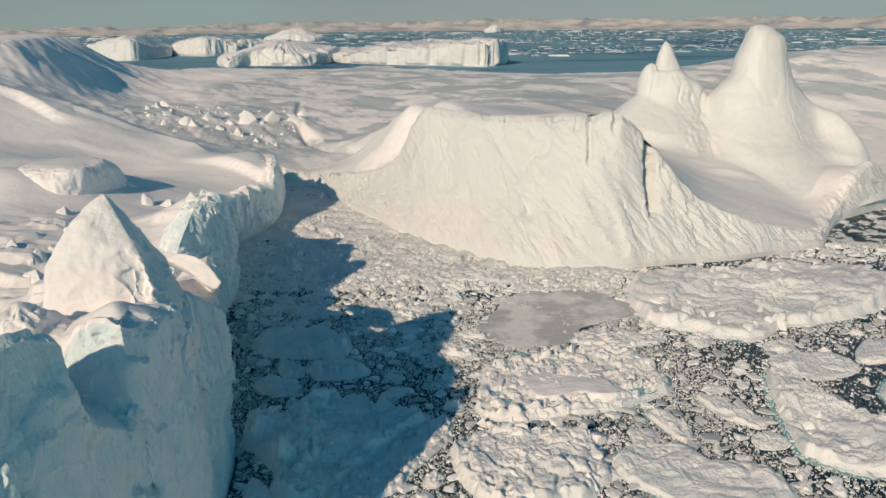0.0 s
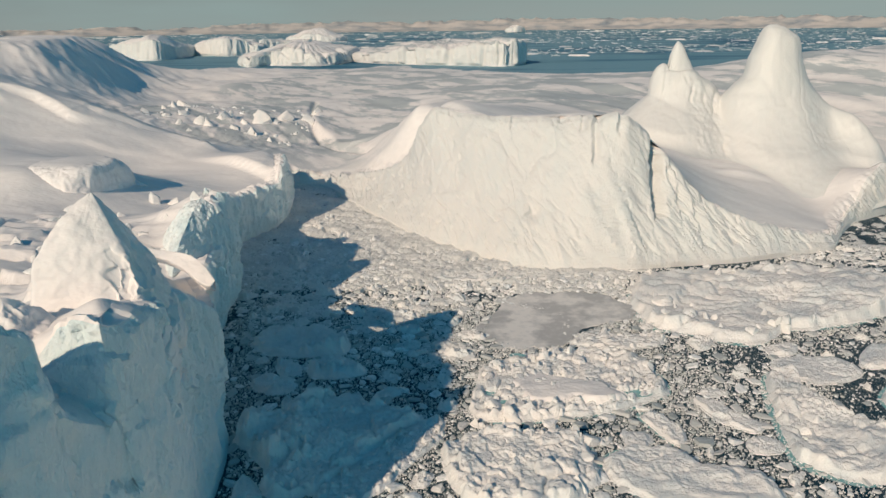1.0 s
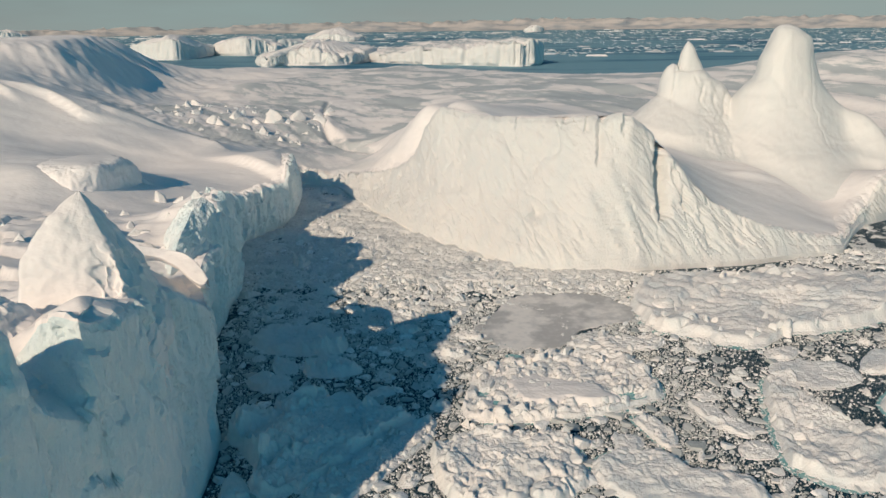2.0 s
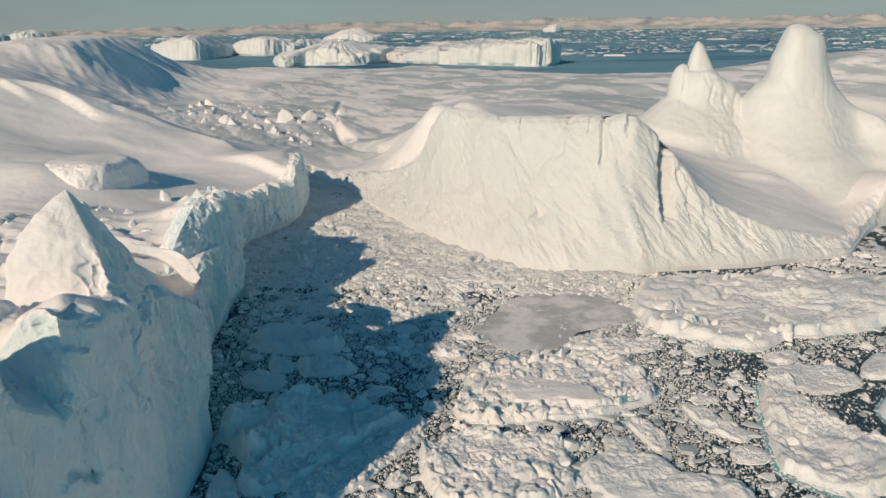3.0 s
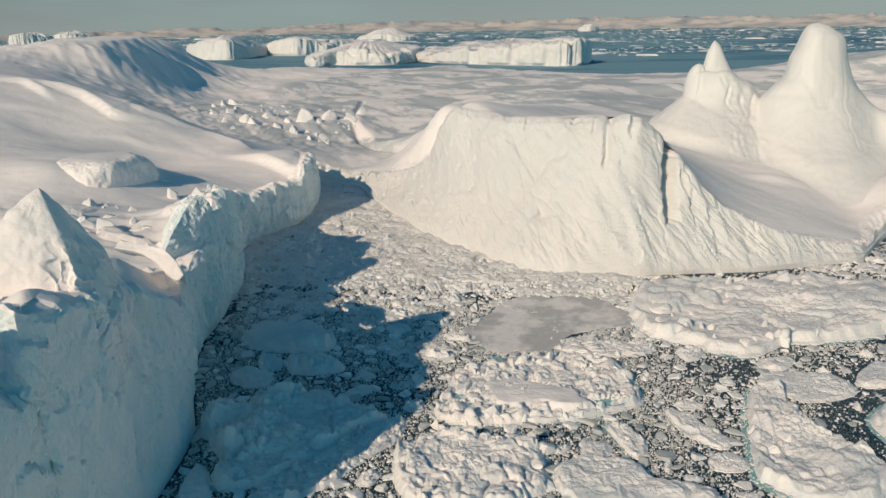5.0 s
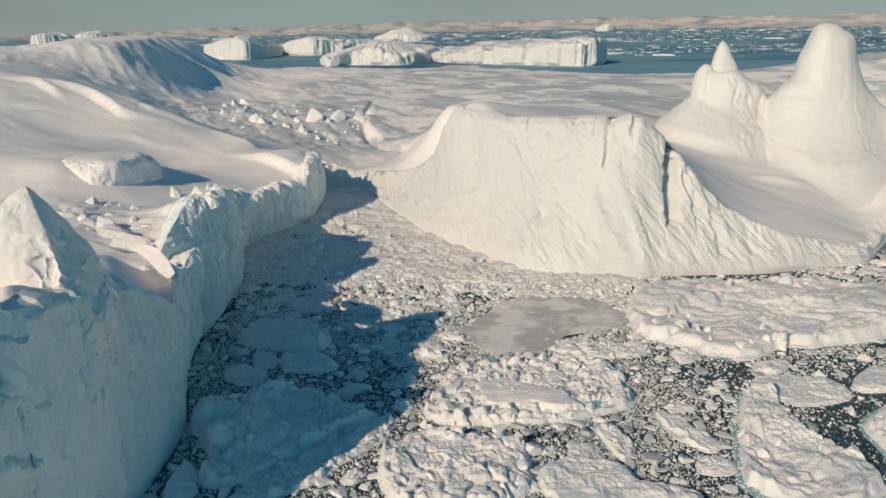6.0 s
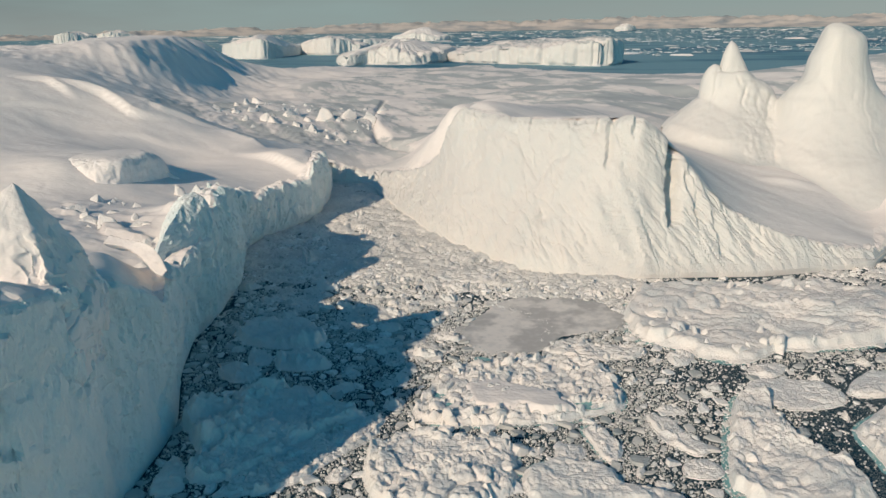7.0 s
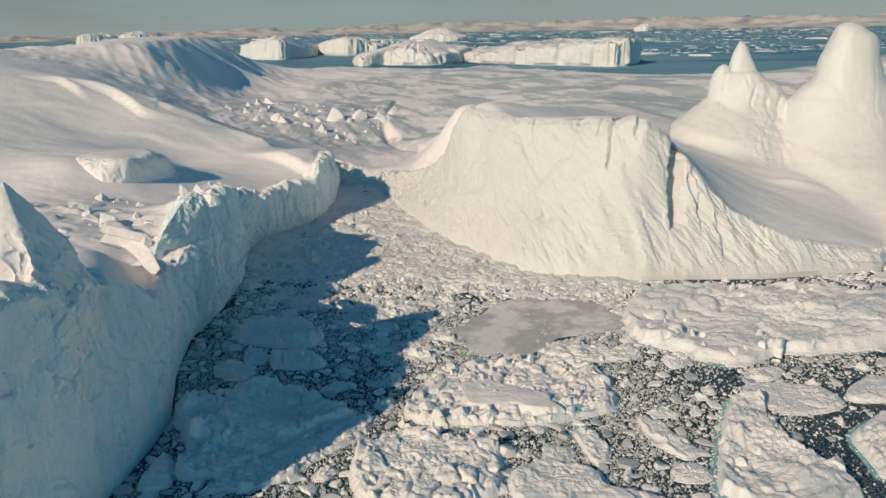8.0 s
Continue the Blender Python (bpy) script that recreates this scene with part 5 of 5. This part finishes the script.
# ---- brash ice ----
def chunks(x, y, r, h, seed, tilt=0.12, k=7):
    """Low broken pieces of ice, many-sided, each with its own slant."""
    g = np.random.default_rng(seed)
    n = len(x)
    a = np.linspace(0, 2 * math.pi, k, endpoint=False)[None] + g.uniform(0, 6.28, (n, 1)) + g.uniform(-0.42, 0.42, (n, k))
    rr = r[:, None] * g.uniform(0.62, 1.2, (n, k))
    sq, turn = g.uniform(0.55, 1.0, (n, 1)), g.uniform(0, 6.28, (n, 1))
    ex, ey = rr * np.cos(a), rr * np.sin(a) * sq
    ex, ey = ex * np.cos(turn) - ey * np.sin(turn), ex * np.sin(turn) + ey * np.cos(turn)
    sx, sy = g.normal(0, tilt, (n, 1)), g.normal(0, tilt, (n, 1))
    low = np.stack([x[:, None] + ex, y[:, None] + ey, np.full((n, k), -0.25)], -1)
    f = g.uniform(0.62, 0.88, (n, k))
    top = np.stack([x[:, None] + ex * f, y[:, None] + ey * f, h[:, None] * g.uniform(0.6, 1.2, (n, k)) + sx * ex + sy * ey + 0.05], -1)
    cap = np.stack([x, y, h * g.uniform(0.9, 1.6, n) + 0.05], -1)[:, None]
    V = np.concatenate([low, top, cap], 1)
    i = np.arange(k)
    j = (i + 1) % k
    t = np.concatenate([np.stack([i, j, j + k], -1), np.stack([i, j + k, i + k], -1), np.stack([i + k, j + k, np.full(k, 2 * k)], -1)])
    return V.reshape(-1, 3), (t[None] + (np.arange(n) * (2 * k + 1))[:, None, None]).reshape(-1, 3)


def scatter(n, box, sizes, seed, gap, dense, taken=None):
    """Places for pieces that do not overlap, the largest first."""
    g = np.random.default_rng(seed)
    r = np.sort(sizes(g, n))[::-1]
    x, y = g.uniform(box[0], box[1], n), g.uniform(box[2], box[3], n)
    ok = inside(x, y, SEA_EDGE) & (g.uniform(0, 1, n) < dense(x, y))
    for o in FLOE_PLANS:
        ok &= ~inside(x, y, o)
    x, y, r = x[ok], y[ok], r[ok]
    table, out = {} if taken is None else taken, []
    cell = 2.0
    for i in range(len(x)):
        a, b, m = x[i], y[i], r[i]
        ca, cb = int(a // cell), int(b // cell)
        reach = 1 + int((m + 2.2) // cell)
        free = True
        for u in range(ca - reach, ca + reach + 1):
            for v in range(cb - reach, cb + reach + 1):
                for p, q, s in table.get((u, v), ()):
                    if (p - a) ** 2 + (q - b) ** 2 < (gap * (m + s)) ** 2:
                        free = False
                        break
                if not free:
                    break
            if not free:
                break
        if free:
            table.setdefault((ca, cb), []).append((a, b, m))
            out.append(i)
    return x[out], y[out], r[out], table


def pack(x, y):
    """How closely the brash lies: tight under the cliff, thin in the dark leads."""
    q = np.stack([x, y, x * 0], -1)
    d = 0.72 + 0.5 * fbm(q * 0.05, 3, 51)
    d = d + 0.6 * smooth(165, 185, y) * smooth(60, 20, x)
    d = d - 1.1 * smooth(70, 82, x) * smooth(150, 125, y) - 0.42 * smooth(38, 58, x) * smooth(175, 140, y)
    lead = 1 - ((x - 80 - 0.35 * (y - 118)) / 9) ** 2 - ((y - 118) / 17) ** 2
    d = d - 1.2 * smooth(-0.2, 0.5, lead + 0.4 * fbm(q * 0.12, 3, 97))
    return np.clip(d, 0.02, 1)


def tight_at(u, v):
    """How firmly the brash is packed into one sheet."""
    q = np.stack([u, v, u * 0], -1)
    t = 1.25 * smooth(168, 188, v) * smooth(75, 35, u) + 0.9 * smooth(150, 165, v) * smooth(2, 14, u) * smooth(50, 40, u) + 0.95 * smooth(185, 208, v) * smooth(50, 100, u) + 0.5 * smooth(112, 135, v) * smooth(20, 0, u) * smooth(-25, -5, u)
    t = t + 0.85 * smooth(122, 145, v) * smooth(8, -6, u) * (0.75 + 0.6 * fbm(q * 0.07, 3, 89))
    return t - 0.2 * smooth(-40, -55, u) * smooth(200, 180, v)


x, y, r, taken = scatter(60000, (-75, 150, 78, 215), lambda g, n: np.clip(0.34 * (1 - g.uniform(0, 1, n)) ** -0.46, 0.34, 1.9), 61, 0.80, pack)
h = np.clip(0.10 + 0.14 * r * np.random.default_rng(3).uniform(0.3, 1.3, len(r)), 0.1, 0.8)
lift = np.clip(0.5 * tight_at(x, y) - 0.35, 0, 0.4)
snowy = tight_at(x, y) + 0.3 * fbm(np.stack([x * 0.08, y * 0.08, x * 0], -1), 3, 69) - 0.8 * smooth(2, -8, x) * smooth(185, 165, y) > 0.45
tagged(mesh_object("brash_ice", *chunks(x[~snowy], y[~snowy], r[~snowy], (h + lift)[~snowy], 62), GREY_BRASH, soft=False), "countless white and wet grey pieces of drifting brash ice", "brash ice", kind="stuff")
tagged(mesh_object("pale_brash_ice", *chunks(x[snowy], y[snowy], r[snowy], (h + lift)[snowy], 63), PALE_BRASH, soft=False), "tight field of snowy white brash pieces below the cliffs", "brash ice", kind="stuff")
g = np.random.default_rng(66)
x, y = g.uniform(-72, 110, 9000), g.uniform(150, 292, 9000)
ok = inside(x, y, SEA_EDGE) & (tight_at(x, y) > 0.7) & (fbm(np.stack([x * 0.06, y * 0.06, x * 0], -1), 3, 67) > -0.1)
for o in FLOE_PLANS:
    ok &= ~inside(x, y, o)
x, y = x[ok], y[ok]
r = np.clip(0.30 * (1 - g.uniform(0, 1, len(x))) ** -0.38, 0.3, 1.3)
tagged(mesh_object("rubble_ice", *chunks(x, y, r, 0.25 + 0.32 * r * g.uniform(0.3, 1.2, len(r)), 68, 0.2), FLOE_ICE, soft=False), "angular white blocks strewn over packed brash", "brash ice", kind="stuff")
# small fragments between them
g = np.random.default_rng(64)
u, v = np.meshgrid(np.arange(-50, 120, 0.36), np.arange(80, 166, 0.34), indexing="ij")
u = u + (np.arange(u.shape[1]) % 2)[None] * 0.18 + g.uniform(-0.16, 0.16, u.shape)
v = v + g.uniform(-0.14, 0.14, v.shape)
u, v = u.ravel(), v.ravel()
ok = inside(u, v, SEA_EDGE) & (g.uniform(0, 1, len(u)) < 0.06 + 0.94 * pack(u, v)) & (np.abs(u - 18) < 20 + 0.62 * v)
for o in FLOE_PLANS:
    ok &= ~inside(u, v, o)
u, v = u[ok], v[ok]
rr = np.clip(g.lognormal(-1.62, 0.36, len(u)), 0.08, 0.46)
STEP = 0.1
covered = np.zeros((1720, 880), bool)
for row in taken.values():
    for a, b, m in row:
        i0, j0, k = int((a + 51) / STEP), int((b - 79) / STEP), int((0.74 * m + 0.08) / STEP) + 1
        if k < i0 < 1720 - k and k < j0 < 880 - k:
            du, dv = np.ogrid[-k:k + 1, -k:k + 1]
            covered[i0 - k:i0 + k + 1, j0 - k:j0 + k + 1] |= du ** 2 + dv ** 2 < ((0.74 * m + 0.08) / STEP) ** 2
free = ~covered[((u + 51) / STEP).astype(int), ((v - 79) / STEP).astype(int)]
u, v, rr = u[free], v[free], rr[free]
tagged(mesh_object("brash_fragments", *chunks(u, v, rr, 0.08 + 0.25 * rr * g.uniform(0.3, 1.5, len(rr)), 65, 0.2, 5), BRASH, soft=False), "fine white fragments of brash ice between larger pieces", "brash ice", kind="stuff")
# packed rubble under the cliff and in the shaded inlet
NU, NV = 520, 430
a, b = np.meshgrid(np.linspace(-1, 1, NU), np.linspace(0, 1, NV), indexing="ij")
v = 112 * (302 / 112) ** b
u = 18 + a * (20 + 0.55 * v)
q = np.stack([u, v, u * 0], -1)
d1, d2, tone = cells(q * 0.95 + 0.25 * np.stack([fbm(q * 1.3, 2, 81), fbm(q * 1.3, 2, 82), u * 0], -1), 83)
e1, e2, lump = cells(q * 0.22 + 0.3 * np.stack([fbm(q * 0.4, 3, 84), fbm(q * 0.4, 3, 85), u * 0], -1), 86)
tight = tight_at(u, v)
z = 0.36 * tone * smooth(0.02, 0.14, d2 - d1) + 1.1 * (lump - 0.55) * smooth(0.0, 0.2, e2 - e1) + 0.5 * fbm(q * 0.35, 4, 87) + 0.16 * fbm(q * 2, 2, 88)
z = z - 0.3 * smooth(0.14, 0.0, d2 - d1) - 0.62 + 0.62 * tight
M = np.stack([u, v, np.clip(z, -0.4, 1.9)], -1)
f = grid_faces(NU, NV)
c = M.reshape(-1, 3)[f].mean(1)
ok = (M.reshape(-1, 3)[f][..., 2].max(1) > -0.1) & inside(c[:, 0], c[:, 1], [(x - 1.5, y) for x, y in LEFT_BASE] + [(x, y + 1.5) for x, y in MAIN_BASE] + [(330, 330), (330, 40), (40, 30)])
for o in [f[0] for f in FLOES[:3]] + [GREY_PLAN]:
    ok &= ~inside(c[:, 0], c[:, 1], o)
used, where = np.unique(f[ok], return_inverse=True)
tagged(mesh_object("packed_brash", M.reshape(-1, 3)[used], where.reshape(-1, 4), RUBBLE), "tightly packed pale rubble of sea ice below the cliffs", "brash ice", kind="stuff")

# the same rubble below and behind the way of the camera, unseen, added to bounce sunlight onto the shaded wall
a, b = np.meshgrid(np.linspace(-28, 110, 200), np.linspace(-60, 79, 200), indexing="ij")
q = np.stack([a, b, a * 0], -1)
d1, d2, tone = cells(q * 0.3 + 0.3 * np.stack([fbm(q * 0.5, 2, 91), fbm(q * 0.5, 2, 92), a * 0], -1), 93)
M = np.stack([a, b, 0.3 + 0.9 * (tone - 0.2) * smooth(0.0, 0.15, d2 - d1) - 0.5 * smooth(0.07, 0.0, d2 - d1) + 0.2 * fbm(q * 0.6, 3, 94)], -1)
tagged(mesh_object("packed_brash", M, grid_faces(240, 200), RUBBLE), "wide field of packed pale sea ice before the bergs", "brash ice", kind="stuff")

# far floes on the open sea
g = np.random.default_rng(71)
n = 12500
y = 640 * (4500 / 640) ** g.uniform(0, 1, n)
x = g.uniform(-1, 1, n) * (200 + 0.8 * y)
clump = fbm(np.stack([x * 0.0022, y * 0.006, x * 0], -1), 4, 72)
ok = (clump + 0.5 * smooth(1100, 2600, y) - 0.3 * smooth(1100, 700, y) > 0.24 - 0.25 * (g.uniform(0, 1, n) < 0.03)) & ~inside(x, y, LAND_EDGE) & ~((x < -170) & (y < 1500))
x, y = x[ok], y[ok]
r = np.clip(1.7 * (1 - g.uniform(0, 1, len(x))) ** -0.6, 1.5, 22) * (0.8 + y / 3500)
tagged(mesh_object("drift_ice", *chunks(x, y, r, 0.3 + 0.10 * r * g.uniform(0.2, 1, len(r)), 73, 0.02), PALE_BRASH, soft=False), "scattered white floes drifting on the open sea", "drift ice", kind="stuff")


# ---- bergs beyond the snowfield ----
def berg(outline, peak, seed, flute=1.0, lean=0.12, nu=260):
    """A far berg: cliffs rising from the sea to a rim of uneven height, and a snowy back up to its highest place."""
    o = np.asarray(outline, float)
    closed = np.concatenate([o[-1:], o, o[:2]])
    rim = spline(closed, np.linspace(1, len(o) + 1, nu, endpoint=False))
    rim[:, 2] = np.maximum(rim[:, 2] + 7.0 * fbm(rim * [0.03, 0.03, 0], 5, seed, 0.68) + 2.0 * ridges(rim * [0.06, 0.06, 0], 2, seed + 6), 2.0)
    c = np.array([peak[0], peak[1]])
    cliff, back = 26, 26
    P = np.zeros((nu, cliff + back, 3))
    for j in range(cliff):
        k = j / (cliff - 1)
        P[:, j, :2] = rim[:, :2] + (c - rim[:, :2]) / np.linalg.norm(c - rim[:, :2], axis=1)[:, None] * (lean * k * rim[:, 2])[:, None]
        P[:, j, 2] = -1 + (rim[:, 2] + 1) * k
    for j in range(back):
        k = (j + 1) / back
        P[:, cliff + j, :2] = P[:, cliff - 1, :2] * (1 - k) + c * k
        P[:, cliff + j, 2] = rim[:, 2] + (peak[2] - rim[:, 2]) * smooth(-0.15, 1, np.full(nu, k)) * 1.0
    n = normals(P, True)
    wall = np.concatenate([np.ones(cliff), np.linspace(0.7, 0.0, back)])[None, :] * smooth(0, 4, P[..., 2])
    blocks = cells(P * [0.05, 0.05, 0.02], seed + 4)
    P = P + n * (wall * flute * (4.0 * ridges(P * [0.09, 0.09, 0.014], 4, seed + 1) + 7.0 * (blocks[2] - 0.5) * smooth(0, 0.12, blocks[1] - blocks[0]) + 1.6 * fbm(P * 0.12, 4, seed + 2)))[..., None]
    P[:, cliff:, 2] += (5.0 * fbm(P[:, cliff:] * [0.025, 0.02, 0], 5, seed + 3) + 4.0 * ridges(P[:, cliff:] * [0.03, 0.012, 0], 4, seed + 5)) * np.linspace(0.2, 1, back)[None, :]
    return P, cliff


FAR_BERGS = [
    ([(-205, 1235, 12), (-160, 1195, 14), (-119, 1168, 23), (-90, 1150, 24), (-38, 1130, 25), (8, 1106, 31), (30, 1100, 35), (36, 1108, 29), (48, 1122, 36), (60, 1180, 30), (0, 1330, 18), (-150, 1400, 12), (-270, 1350, 8)], (-60, 1250, 34), 141, 1.0, 0.06, "long flat-topped iceberg with a fluted sunlit cliff and dark end"),
    ([(-616, 1359, 36), (-600, 1400, 26), (-610, 1500, 19), (-618, 1570, 15), (-660, 1640, 12), (-760, 1600, 14), (-760, 1480, 20), (-690, 1390, 28)], (-640, 1410, 42), 142, 0.6, 0.2, "wedge-shaped white iceberg sloping down behind"),
    ([(-622, 1570, 18), (-570, 1530, 28), (-530, 1515, 33), (-500, 1545, 28), (-478, 1560, 15), (-490, 1660, 12), (-560, 1720, 14), (-640, 1680, 14)], (-545, 1580, 38), 143, 0.8, 0.16, "white iceberg with a sunlit face and a shaded end"),
    ([(-575, 1880, 19), (-520, 1920, 18), (-460, 1930, 16), (-470, 2050, 15), (-570, 2040, 15)], (-520, 1960, 20), 144, 0.8, 0.1, "low tabular white iceberg"),
    ([(-372, 1140, 12), (-343, 1165, 17), (-319, 1162, 27), (-285, 1158, 20), (-250, 1160, 13), (-228, 1230, 14), (-226, 1370, 17), (-300, 1480, 14), (-400, 1400, 12), (-415, 1250, 10)], (-300, 1235, 33), 145, 0.9, 0.35, "white iceberg with a crumbling face and a long snowy back"),
    ([(-670, 2490, 14), (-583, 2470, 24), (-500, 2500, 12), (-490, 2600, 12), (-580, 2680, 14), (-680, 2600, 12)], (-575, 2540, 44), 146, 0.7, 0.4, "distant domed white iceberg"),
    ([(-2080, 2600, 30), (-2020, 2590, 40), (-1960, 2680, 30), (-2030, 2760, 24)], (-2020, 2660, 46), 147, 1.0, 0.2, "distant white iceberg on the horizon"),
    ([(-2330, 3180, 20), (-2230, 3160, 36), (-2160, 3260, 20), (-2280, 3330, 22)], (-2240, 3220, 46), 148, 1.0, 0.2, "distant white iceberg on the horizon"),
    ([(90, 3950, 14), (150, 3930, 26), (190, 4000, 16), (120, 4060, 14)], (135, 3980, 36), 149, 1.0, 0.2, "distant white iceberg on the horizon"),
    ([(1850, 3300, 12), (1990, 3280, 22), (2030, 3370, 10), (1900, 3420, 12)], (1950, 3340, 28), 150, 1.0, 0.3, "distant white iceberg on the horizon"),
    ([(1330, 2300, 6), (1370, 2285, 14), (1420, 2330, 5), (1350, 2350, 6)], (1370, 2310, 17), 151, 0.7, 0.3, "distant white iceberg on the sea"),
]
for outline, peak, seed, flute, lean, label in FAR_BERGS:
    P, row = berg(outline, peak, seed, flute, lean)
    ob = mesh_object("iceberg", P, grid_faces(P.shape[0], P.shape[1], True), CLIFF_ICE)
    ob.data.materials.append(SNOW)
    ob.data.polygons.foreach_set("material_index", np.tile((np.arange(P.shape[1] - 1) >= row).astype(np.int32), P.shape[0]))
    tagged(ob, label, "iceberg", "bergs beyond the snowfield")
